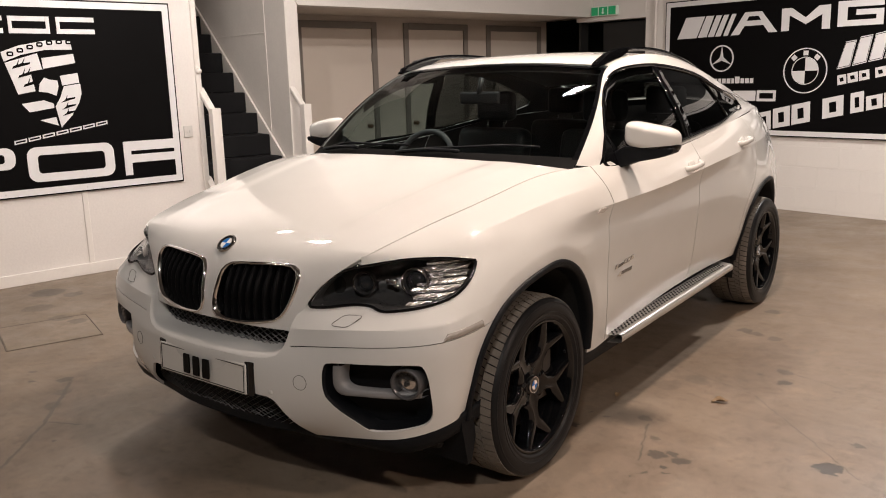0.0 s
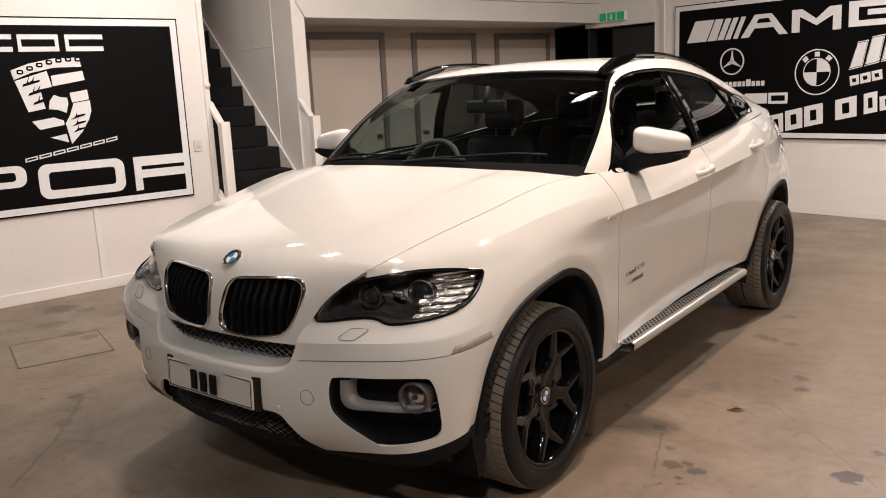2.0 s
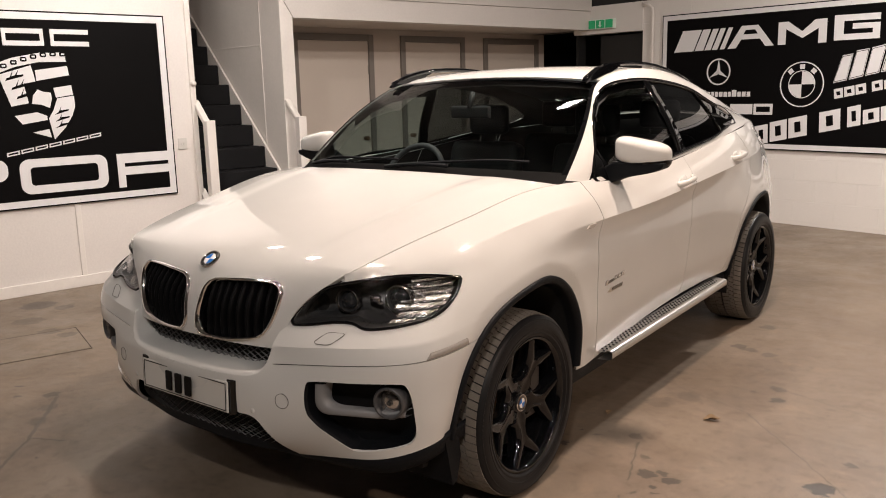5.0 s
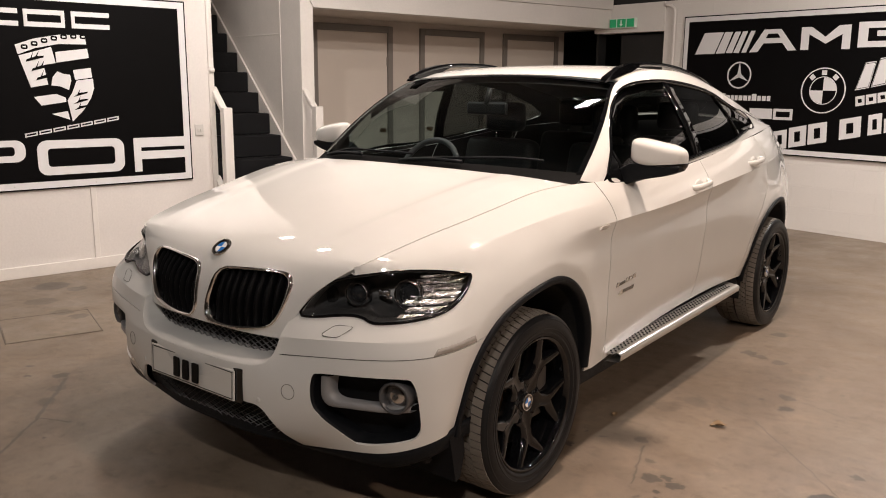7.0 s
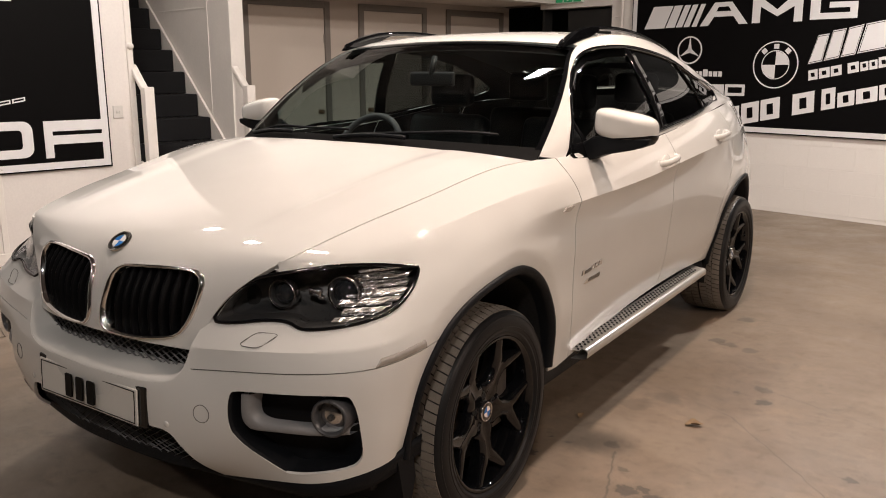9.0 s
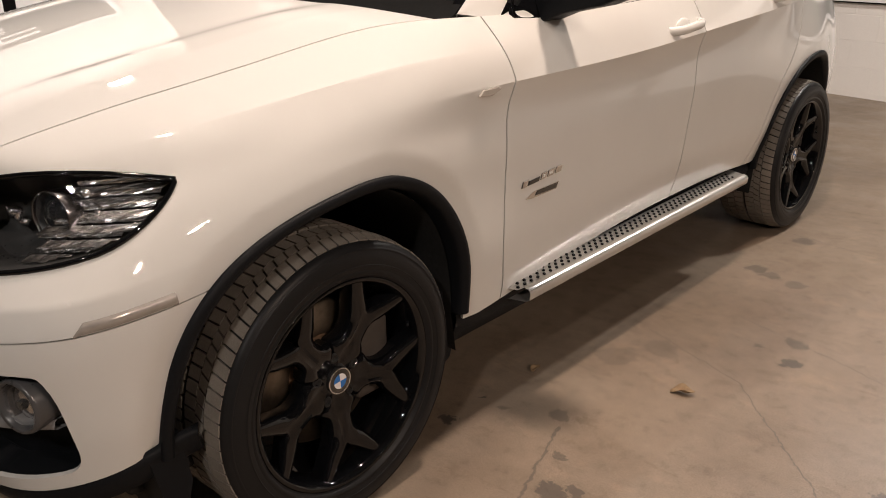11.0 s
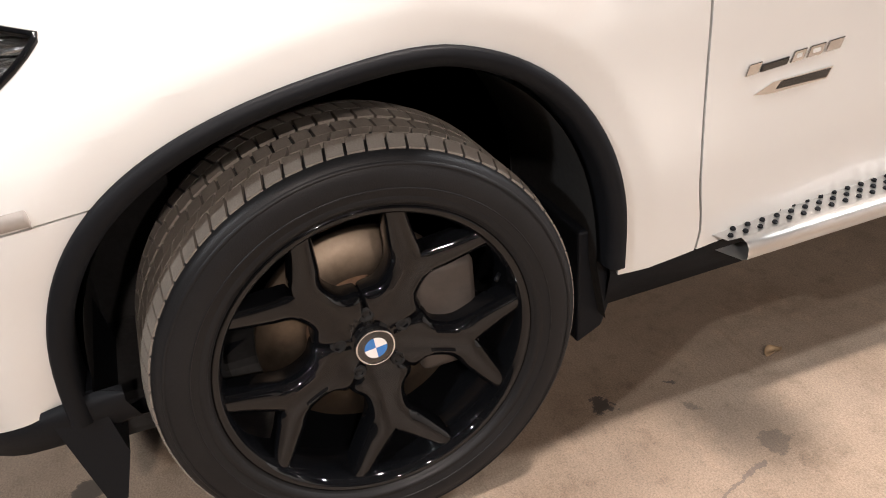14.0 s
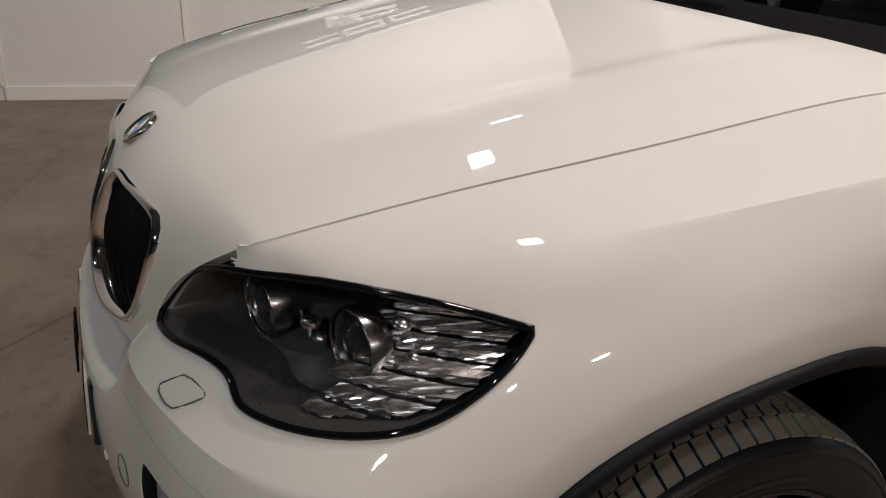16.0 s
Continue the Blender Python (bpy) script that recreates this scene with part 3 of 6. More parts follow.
# far wall: painted blockwork, dark exit, advertising board
BD0, BD1, BDZ = -4.35, -3.26, 2.21
bw = join_bm(box_bm(-12, -5.3, VB + 0.01, VB + 0.2, 0, ZC), box_bm(-5.3, BD0, VB, VB + 0.2, SOF, 2.56), box_bm(BD0, BD1, VB, VB + 0.2, BDZ, 2.56), box_bm(BD1, U1, VB + 0.011, VB + 0.2, 0, 2.56))
wall_n = room("wall_north", bw, BLOCK, "white painted blockwork wall", "wall")
room("wall_north_upper", box_bm(-12, U1, VB + 0.02, VB + 0.2, 2.56, ZC), BLACK_WALL, "black upper wall above the blockwork", "wall")
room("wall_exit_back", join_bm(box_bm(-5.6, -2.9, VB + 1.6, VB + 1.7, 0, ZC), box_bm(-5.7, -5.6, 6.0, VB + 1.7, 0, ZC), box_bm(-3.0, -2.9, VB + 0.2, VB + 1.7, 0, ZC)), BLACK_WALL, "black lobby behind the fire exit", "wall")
dk = thing("door_3", "black fire exit door standing in the dark opening", "door", kind="structure")
bm = box_bm(-3.98, BD1 - 0.04, VB + 0.10, VB + 0.145, 0.01, BDZ - 0.03, 0.003)
bm.transform(ROOM)
part("door_leaf", bm, BLACK_WALL, dk, smooth=False)
for a, b_ in ((BD0, BD0 + 0.04), (BD1 - 0.04, BD1)):
    bm = box_bm(a, b_, VB + 0.05, VB + 0.2, 0, BDZ)
    bm.transform(ROOM)
    part("door_frame", bm, BLACK_WALL, dk, smooth=False)

# exit sign
ex = thing("exit_sign", "green illuminated fire exit sign on the wall", "exit sign")
bm = box_bm(-4.06, -3.66, VB - 0.06, VB - 0.0, 2.265, 2.385, 0.006)
bm.transform(ROOM)
part("sign_box", bm, SIGN_WHITE, ex, smooth=False)
for a, b_, mt in ((-4.05, -3.95, GREEN), (-3.93, -3.80, GREEN), (-3.78, -3.67, GREEN)):
    bm = box_bm(a, b_, VB - 0.066, VB - 0.06, 2.275, 2.375)
    bm.transform(ROOM)
    part("sign_panel", bm, mt, ex, smooth=False)
ar = prism_bm([(-3.875, 2.36), (-3.855, 2.36), (-3.855, 2.31), (-3.835, 2.31), (-3.865, 2.285), (-3.895, 2.31), (-3.875, 2.31)], 0, 0.004)
ar.transform(ROOM @ Matrix(((1, 0, 0, 0), (0, 0, 1, VB - 0.071), (0, 1, 0, 0), (0, 0, 0, 1))))
part("arrow", ar, SIGN_WHITE, ex, smooth=False)

# service pipe on the far wall
pp = tube_bm([ROOM @ Vector(p) for p in [(-3.09, VB - 0.03, 0.0), (-3.09, VB - 0.03, 2.40), (-3.10, VB - 0.03, 2.46), (-3.15, VB - 0.03, 2.5), (-3.25, VB - 0.03, 2.52)]], 0.016, 10)
tagged(link("service_pipe", pp, WOODWORK), "white painted conduit running up the wall", "pipe")

# walls behind the camera
room("wall_south", box_bm(-12, U1, V0 - 0.2, V0, 0, ZC), SHUTTER, "dark brown painted wall", "wall")
room("wall_east", box_bm(U1, U1 + 0.2, V0 - 0.2, VB + 0.2, 0, ZC), SHUTTER, "dark brown painted wall", "wall")
room("wall_west_end", box_bm(-12.1, -12, V0 - 0.2, VB + 3.4, 0, ZC), WALL, "white painted wall", "wall")
room("wall_north_end", box_bm(-12, U1, VB + 3.2, VB + 3.4, 0, ZC), BLACK_WALL, "black wall", "wall")


# ---- the car: surfaces ----
# Body rows from the sill up, each from the nose's middle round the corner and along the side to the tail's middle (x, y, z).
ROWS = [
    [(0, -.785, .298), (.25, -.775, .300), (.45, -.745, .315), (.65, -.705, .335), (.81, -.645, .356), (.895, -.56, .386), (.925, -.42, .42), (.935, -.15, .40), (.935, .2, .36),
     (.915, .6, .362), (.890, 1.2, .40), (.885, 1.9, .42), (.91, 2.4, .42), (.94, 2.95, .42), (.87, 3.35, .44), (.74, 3.7, .42), (.52, 3.84, .40), (0, 3.9, .40)],
    [(0, -.85, .36), (.25, -.838, .362), (.45, -.80, .385), (.65, -.742, .43), (.807, -.672, .46), (.905, -.585, .475), (.945, -.42, .505), (.957, -.15, .50), (.953, .2, .48),
     (.930, .6, .48), (.904, 1.2, .49), (.91, 1.9, .51), (.945, 2.45, .53), (.965, 2.95, .55), (.885, 3.38, .55), (.76, 3.74, .52), (.54, 3.9, .50), (0, 3.97, .50)],
    [(0, -.872, .53), (.25, -.860, .53), (.45, -.825, .545), (.65, -.772, .557), (.817, -.693, .572), (.916, -.60, .588), (.958, -.42, .605), (.973, -.15, .61), (.966, .2, .60),
     (.938, .6, .60), (.922, 1.2, .60), (.927, 1.9, .62), (.962, 2.45, .66), (.98, 2.95, .68), (.892, 3.4, .67), (.768, 3.76, .63), (.54, 3.93, .62), (0, 3.99, .62)],
    [(0, -.845, .640), (.25, -.835, .645), (.45, -.803, .663), (.65, -.764, .683), (.826, -.693, .695), (.921, -.608, .703), (.964, -.416, .716), (.980, -.15, .73), (.965, .2, .735),
     (.940, .6, .74), (.934, 1.2, .74), (.940, 1.9, .76), (.972, 2.45, .79), (.980, 2.95, .80), (.885, 3.4, .80), (.772, 3.76, .78), (.54, 3.92, .77), (0, 3.97, .77)],
    [(0, -.78, .70), (.25, -.78, .705), (.45, -.790, .722), (.65, -.750, .740), (.82, -.677, .750), (.913, -.588, .760), (.955, -.41, .780), (.976, -.14, .805), (.966, .2, .82),
     (.945, .6, .825), (.941, 1.2, .83), (.947, 1.9, .85), (.972, 2.45, .88), (.966, 2.95, .90), (.872, 3.4, .90), (.762, 3.74, .89), (.53, 3.90, .88), (0, 3.95, .88)],
    [(0, -.70, .75), (.25, -.70, .765), (.455, -.738, .793), (.65, -.686, .805), (.80, -.610, .820), (.888, -.510, .838), (.932, -.36, .862), (.958, -.12, .885), (.956, .2, .90),
     (.942, .6, .91), (.940, 1.2, .925), (.946, 1.9, .95), (.966, 2.45, .985), (.946, 2.95, 1.0), (.850, 3.4, 1.0), (.742, 3.72, .99), (.52, 3.88, .98), (0, 3.93, .98)],
    [(0, -.68, .83), (.25, -.68, .845), (.51, -.695, .880), (.68, -.625, .890), (.795, -.525, .900), (.868, -.405, .918), (.902, -.285, .940), (.930, -.08, .962), (.944, .22, .985),
     (.957, .6, 1.0), (.967, 1.2, 1.015), (.969, 1.9, 1.055), (.967, 2.45, 1.09), (.916, 2.95, 1.12), (.815, 3.4, 1.13), (.705, 3.68, 1.12), (.49, 3.84, 1.10), (0, 3.89, 1.10)],
    [(0, -.66, .90), (.25, -.66, .91), (.56, -.665, .935), (.68, -.60, .950), (.755, -.515, .965), (.808, -.40, .987), (.846, -.27, 1.011), (.878, -.05, 1.042), (.901, .25, 1.074),
     (.917, .6, 1.085), (.925, 1.2, 1.10), (.926, 1.9, 1.14), (.92, 2.45, 1.185), (.868, 2.95, 1.215), (.768, 3.4, 1.22), (.662, 3.66, 1.20), (.45, 3.82, 1.20), (0, 3.86, 1.20)],
    [(0, -.64, .95), (.25, -.64, .95), (.55, -.65, .960), (.645, -.62, .975), (.675, -.53, 1.003), (.700, -.41, 1.032), (.722, -.28, 1.058), (.758, -.05, 1.101), (.797, .25, 1.152),
     (.852, .6, 1.160), (.888, 1.2, 1.157), (.888, 1.9, 1.20), (.872, 2.45, 1.252), (.812, 2.95, 1.275), (.722, 3.4, 1.285), (.632, 3.64, 1.28), (.42, 3.80, 1.29), (0, 3.84, 1.30)],
]
K = np.array([[p for p in row] for row in ROWS], float)
D = np.concatenate([[0], np.cumsum(np.linalg.norm(np.diff(K[3], axis=0), axis=1))])


def body_grid(n_along=330, n_up=66):
    """The skin through the rows: folded along the bumper's shelf in front and along the shoulder line on the sides, smooth elsewhere."""
    q = np.linspace(0, D[-1], n_along)
    rows = np.stack([spline(D, r, q) for r in K])           # rows x along x 3
    t = np.array([0, .11, .27, .40, .47, .56, .70, .86, 1.0])
    u = np.unique(np.concatenate([np.linspace(0, 1, n_up), t[[4, 6, 7]]]))

    def folded(P, k):
        lo, hi = u <= t[k], u > t[k]
        return np.vstack([spline(t[:k + 1], P[:k + 1], u[lo]), spline(t[k:], P[k:], u[hi])])
    out = []
    for i in range(n_along):
        P = rows[:, i]
        x, y = P[4, 0], P[4, 1]
        w_shelf = np.clip((x - .30) / .12, 0, 1) * np.clip((-.36 - y) / .2, 0, 1) if y < .5 else 0.0
        w_side = np.clip((y - .20) / .38, 0, 1) * np.clip((3.5 - y) / .4, 0, 1)
        smooth = spline(t, P, u)
        w_crown = np.clip((y + .40) / .25, 0, 1) * np.clip((.80 - y) / .3, 0, 1) * (1 - w_side) * (1 - w_shelf) if x > .5 else 0.0
        out.append(smooth * (1 - w_shelf - w_side - w_crown) + w_shelf * folded(P, 4) + w_side * folded(P, 6) + w_crown * folded(P, 7))
    P = np.stack(out)
    # a flange round each wheel opening, turned in towards the wheel
    for y0 in (0.0, 2.933):
        y, z = P[..., 1] - y0, P[..., 2] - .38
        dip = .03 * np.sin(np.pi * np.clip((.16 - y) / .62, 0, 1) ** 1.3) if y0 == 0 else 0
        f = (np.abs(y / .468) ** 2.4 + (np.maximum(z + dip, 0) / .478) ** 2.4) ** (1 / 2.4)
        P[..., 0] -= .010 * np.clip((.050 - (f - 1) * .478) / .050, 0, 1.5) * (P[..., 0] > .7)
    return P


# nose and bonnet: the middle line and the outer edge, from below the grilles to the windscreen
MID = [(0, -.822, .705), (0, -.815, .76), (0, -.793, .845), (0, -.748, .925), (0, -.680, .982), (0, -.52, 1.040), (0, -.28, 1.095), (0, .02, 1.155), (0, .30, 1.203)]
EDGE = [(.410, -.765, .698), (.424, -.752, .745), (.461, -.730, .825), (.545, -.688, .908)]


def bonnet_grid(n=110, m=60):
    a = np.linspace(0, 1, n)
    t = np.array([0, .07, .155, .245, .33, .46, .63, .81, 1.0])
    mid = spline(t, MID, a)
    row = spline(D, K[8], np.linspace(0, D[-1], 3000))
    row = row[(row[:, 1] > -.62) & (row[:, 1] < .6) & (row[:, 0] > .6)]
    ends = np.array([(np.interp(y, row[:, 1], row[:, 0]) - .0052, y, np.interp(y, row[:, 1], row[:, 2]) + .001) for y in (-.618, -.49, -.26, .02, .44)])
    edge = spline(t, np.vstack([EDGE[:4], ends]), a)
    far = a > t[4]
    ys = edge[far, 1]
    edge[far, 0], edge[far, 2] = np.interp(ys, row[:, 1], row[:, 0]) - .0052, np.interp(ys, row[:, 1], row[:, 2]) + .001
    b = np.linspace(0, 1, m)[None, :, None]
    e = edge[:, None] - mid[:, None]
    P = mid[:, None] + e * np.concatenate([b, b ** 2.0, b ** 2.3], axis=2)
    # two raised flanks that run from the grilles to the screen pillars
    x, y = P[..., 0], P[..., 1]
    run = np.clip((y + .66) / .35, 0, 1) * np.clip((.5 - y) / .3, 0, 1)
    line = .40 + .13 * np.clip((y + .7) / 1.1, 0, 1)
    P[..., 2] += run * (.008 / (1 + np.exp(-(line - x) / .013)) * -1 + .008) * np.clip((1 - b[..., 0]) / .2, 0, 1)
    # the swelling over each grille
    P[..., 1] -= .016 * np.exp(-((x - .22) / .13) ** 2) * np.exp(-((P[..., 2] - .83) / .12) ** 2)
    return P


# roof: windscreen, roof panel and rear window in one sweep
TMID = [(0, .33, 1.195), (0, .60, 1.345), (0, .90, 1.505), (0, 1.20, 1.622), (0, 1.50, 1.668), (0, 1.85, 1.678), (0, 2.3, 1.645), (0, 2.8, 1.555), (0, 3.2, 1.448), (0, 3.6, 1.335), (0, 3.82, 1.305)]
TEDGE = [(.800, .56, 1.165), (.774, .755, 1.320), (.714, .965, 1.475), (.650, 1.17, 1.583), (.652, 1.46, 1.640), (.655, 1.82, 1.645), (.650, 2.28, 1.595), (.640, 2.76, 1.490), (.635, 3.15, 1.385), (.62, 3.50, 1.300), (.60, 3.66, 1.275)]
TT = np.array([0, .085, .18, .27, .36, .46, .59, .73, .85, .95, 1.0])


def roof_grid(n=140, m=40):
    a = np.linspace(0, 1, n)
    mid, edge = spline(TT, TMID, a), spline(TT, TEDGE, a)
    b = np.linspace(0, 1, m)[None, :, None]
    e = edge[:, None] - mid[:, None]
    return mid[:, None] + e * np.concatenate([b, b ** 2.2, b ** 2.2], axis=2)


# side of the cabin: from the belt line up to the roof's edge
def cabin_grid(n=150, m=30):
    a = np.linspace(0, 1, n)
    top = spline(TT, TEDGE, a)
    belt = spline(TT, [(.800, .56, 1.165), (.865, .70, 1.150), (.882, .95, 1.152), (.888, 1.2, 1.157), (.889, 1.5, 1.172), (.888, 1.85, 1.197), (.878, 2.3, 1.238), (.826, 2.8, 1.270), (.763, 3.2, 1.281), (.694, 3.5, 1.285), (.632, 3.64, 1.28)], a)
    b = np.linspace(0, 1, m)[None, :, None]
    P = belt[:, None] + (top - belt)[:, None] * b
    bow = (np.sin(np.pi * b[..., 0]) * .030 * np.clip((P[..., 1] - .55) / .4, 0, 1))
    P[..., 0] += bow
    # rounds over into the roof
    P[..., 2] += .016 * np.sin(np.pi * np.clip((b[..., 0] - .7) / .3, 0, 1)) * np.clip((P[..., 1] - .9) / .3, 0, 1)
    return P


car = thing("car", "white coupe-shaped SUV with black wheels, tinted windows and roof rails", "car")


def panel(name, bm, material=PAINT, label="", both=True, depth=0.010, parent=None, whole=False):
    """A body panel and its twin on the other side (whole: the two grown together), with a turned-in edge and a dark lining."""
    obs = []
    halves = [bm, mirrored(bm)] if both else [bm]
    if whole:
        for h in halves:
            for v in h.verts:
                if abs(v.co.x) < 1e-3:
                    v.co.x = 0
        one = join_bm(*halves)
        bmesh.ops.remove_doubles(one, verts=one.verts[:], dist=2e-4)
        halves = [one]
    for b in halves:
        ob = part(name, b, [material, DARK] if depth else material, parent or car, label)
        if depth:
            s = ob.modifiers.new("edge", "SOLIDIFY")
            s.thickness, s.offset, s.material_offset = depth, -1.0, 1
            ob.modifiers.new("crisp", "EDGE_SPLIT").split_angle = radians(24)
        obs.append(ob)
    return obs


def arch(a=.478, b=.482, z0=.38, n=2.4, y0=0.0, steps=30, lo=-0.2):
    """The outline of a wheel opening in y and z, from front to rear."""
    out = [(y0 - a - 0.02, z0 + lo)] if lo < 0 else []
    for i in range(steps + 1):
        q = math.pi * i / steps
        c, s = math.cos(q), math.sin(q)
        y = -a * math.copysign(abs(c) ** (2 / n), c)
        dip = .03 * math.sin(math.pi * min(1, max(0, (.16 - y) / .62)) ** 1.3) if y0 == 0 else 0     # the front arch falls away forwards
        out.append((y0 + y, z0 + b * abs(s) ** (2 / n) - dip))
    if lo < 0:
        out.append((y0 + a + 0.02, z0 + lo))
    return out


S = body_grid()
body = grid_bm(S, flip=True)
side = lambda c: c.x > 0.5 and c.y > -0.66
for y0 in (0.0, 2.933):
    cut(body, arch(y0=y0, a=.460, b=.470), (1, 2), side)
front = lambda c: c.y < -0.3 and c.z < 1.1
# openings in the bumper: lower grille, lamp recess, and the mouth under the grilles
LOWER = [(-.02, .475), (.325, .468), (.348, .461), (.364, .449), (.408, .388), (.450, .328), (.456, .320), (.448, .316), (.41, .312), (.25, .306), (-.02, .302)]
FOG = [(.558, .610), (.580, .627), (.862, .637), (.888, .622), (.886, .48), (.876, .420), (.846, .394), (.70, .368), (.670, .380), (.570, .480), (.553, .53)]
cut(body, LOWER[:7] + [(.50, .20), (-.02, .20)], (0, 2), front)      # open down to the black apron
FOG = rounded(FOG, 2)
cut(body, FOG, (0, 2), lambda c: c.y < -0.5 and c.x > .3)
MOUTH = [(0, .598), (.20, .600), (.32, .606), (.368, .622), (.392, .65), (.403, .69), (.408, .74), (.415, .79), (.44, .88)]
cut(body, [(-.02, .598)] + MOUTH[1:] + [(.5, .97), (-.02, .97)], (0, 2), lambda c: c.y < -0.55 and c.x < .6)
# seams: bumper, doors, fuel flap side
where = lambda c: c.x > .3
slit(body, [(p[0], p[2]) for p in spline(D, K[3], np.linspace(0, D[-1], 700))[::4] if .415 < p[0] and p[1] < -.59], .003, (0, 2), lambda c: c.y < -.5 and c.x > .3)
slit(body, [(p[1], p[2]) for p in spline(D, K[3], np.linspace(0, D[-1], 900)) if -.635 < p[1] < -.33 and p[0] > .5][::4], .003, (1, 2), lambda c: c.x > .8 and c.y < -.2)
FRONT_GAP = [(.618, .33), (.630, .40), (.617, .48), (.606, .60), (.605, .70), (.600, .82), (.602, .92), (.616, 1.01), (.606, 1.08), (.590, 1.20)]
MID_GAP = [(1.72, .33), (1.72, .45), (1.715, .8), (1.71, 1.02), (1.70, 1.12), (1.69, 1.25)]
REAR_GAP = [(2.30, .33), (2.36, .45), (2.42, .62), (2.50, .78), (2.60, .90), (2.66, 1.02), (2.67, 1.12), (2.62, 1.32)]
for g in (FRONT_GAP, MID_GAP, REAR_GAP):
    slit(body, [tuple(p) for p in curve(g, 24)], .0055, (1, 2), side)
slit(body, [(3.45, .30), (3.44, .6), (3.46, .80), (3.60, .84), (4.2, .84)], .005, (1, 2), lambda c: c.y > 3.0)


# headlight outline, seen from ahead and a little from the side
HL = [(.890, -.347, .930), (.902, -.376, .902), (.908, -.412, .876), (.908, -.46, .849), (.898, -.51, .830), (.872, -.555, .818), (.838, -.592, .809), (.795, -.627, .802), (.740, -.658, .796), (.712, -.664, .798),
      (.686, -.667, .808), (.655, -.673, .812), (.600, -.697, .809), (.520, -.727, .795), (.443, -.742, .789), (.466, -.729, .835), (.510, -.708, .882), (.557, -.682, .914), (.614, -.652, .934), (.690, -.593, .946), (.741, -.541, .954),
      (.805, -.463, .950), (.851, -.401, .941), (.890, -.347, .930)]
HL = rounded(HL, 1, False)[:-1]      # from the tip round and back


def cut_sheared(bm, poly3, where, remove=True):
    for v in bm.verts:
        v.co.x += 0.45 * v.co.y
    cut(bm, [(x + .45 * y, z) for x, y, z in poly3], (0, 2), where, remove)
    for v in bm.verts:
        v.co.x -= 0.45 * v.co.y


lamp_face = body.copy()
cut_sheared(body, HL, lambda c: c.y < -0.25 and c.z > .7 and c.x > 0.05)
bmesh.ops.delete(body, geom=[f for f in body.faces if (lambda c: c.x < .618 and c.z > .905 and c.y < -.60)(f.calc_center_median())], context="FACES")

names = []
for count, c, b in islands(body):
    if count < 12:
        b.free()
        continue
    if c.y < -0.45 and c.z < .64:
        names.append("front_bumper")
    elif c.y < .55:
        names.append("fender")
    elif c.y < 1.69:
        names.append("front_door")
    elif c.y < 2.5 and c.y > 1.69:
        names.append("rear_door")
    elif c.z < .72 and c.y > 3.3:
        names.append("rear_bumper")
    else:
        names.append("rear_quarter")
    panel(names[-1], b, whole=names[-1] in ("front_bumper", "rear_bumper"))
body.free()

# bonnet with the grille openings
HOOD = bonnet_grid()
hood = grid_bm(HOOD)
KID = [(.036, .735), (.046, .722), (.075, .714), (.30, .728), (.345, .742), (.372, .775), (.402, .86), (.402, .895), (.382, .916), (.34, .924), (.11, .914), (.072, .905), (.050, .884), (.038, .83)]
kid = [tuple(p) for p in curve(KID, 40, closed=True)]
cut(hood, kid, (0, 2), lambda c: c.y < -.6)
panel("bonnet", hood, depth=0.018, whole=True)

# roof, screen and rear window cut out of one sweep
ROOF = roof_grid()
roof = grid_bm(ROOF)
roof_bm, scr_bm, rear_bm = roof, roof.copy(), roof.copy()


def keep(bm, test):
    bmesh.ops.delete(bm, geom=[f for f in bm.faces if not test(f.calc_center_median())], context="FACES")


def bisect_y(bm, y):
    bmesh.ops.bisect_plane(bm, geom=bm.verts[:] + bm.edges[:] + bm.faces[:], dist=1e-6, plane_co=(0, y, 0), plane_no=(0, 1, 0.0))


for b in (roof_bm, scr_bm, rear_bm):
    for y in (1.19, 2.55, 3.50):
        bisect_y(b, y)
keep(scr_bm, lambda c: c.y < 1.19)
keep(rear_bm, lambda c: 2.55 < c.y < 3.50 and c.x < .56)
keep(roof_bm, lambda c: c.y > 1.19 and not (2.55 < c.y < 3.50 and c.x < .56))
panel("roof_panel", roof_bm, whole=True)
scr_full = join_bm(scr_bm.copy(), mirrored(scr_bm))
scr_bm.free()
bmesh.ops.remove_doubles(scr_full, verts=scr_full.verts[:], dist=1e-5)
rear_full = join_bm(rear_bm.copy(), mirrored(rear_bm))
rear_bm.free()
bmesh.ops.remove_doubles(rear_full, verts=rear_full.verts[:], dist=1e-5)
for nm, b, mt in (("windscreen", scr_full, SCREEN), ("rear_window", rear_full, TINT)):
    ob = part(nm, b, mt, car, "tinted glass")
    ob.visible_shadow = False

# cabin sides with the window opening
CAB = cabin_grid()
cab = grid_bm(CAB, flip=True)
WIN = [(.71, 1.165), (.80, 1.29), (.92, 1.425), (1.03, 1.50), (1.17, 1.555), (1.38, 1.585), (1.65, 1.588), (1.95, 1.565), (2.3, 1.508), (2.62, 1.425), (2.80, 1.36), (2.81, 1.335), (2.70, 1.305), (2.3, 1.262), (1.85, 1.218), (1.4, 1.187), (1.0, 1.172)]


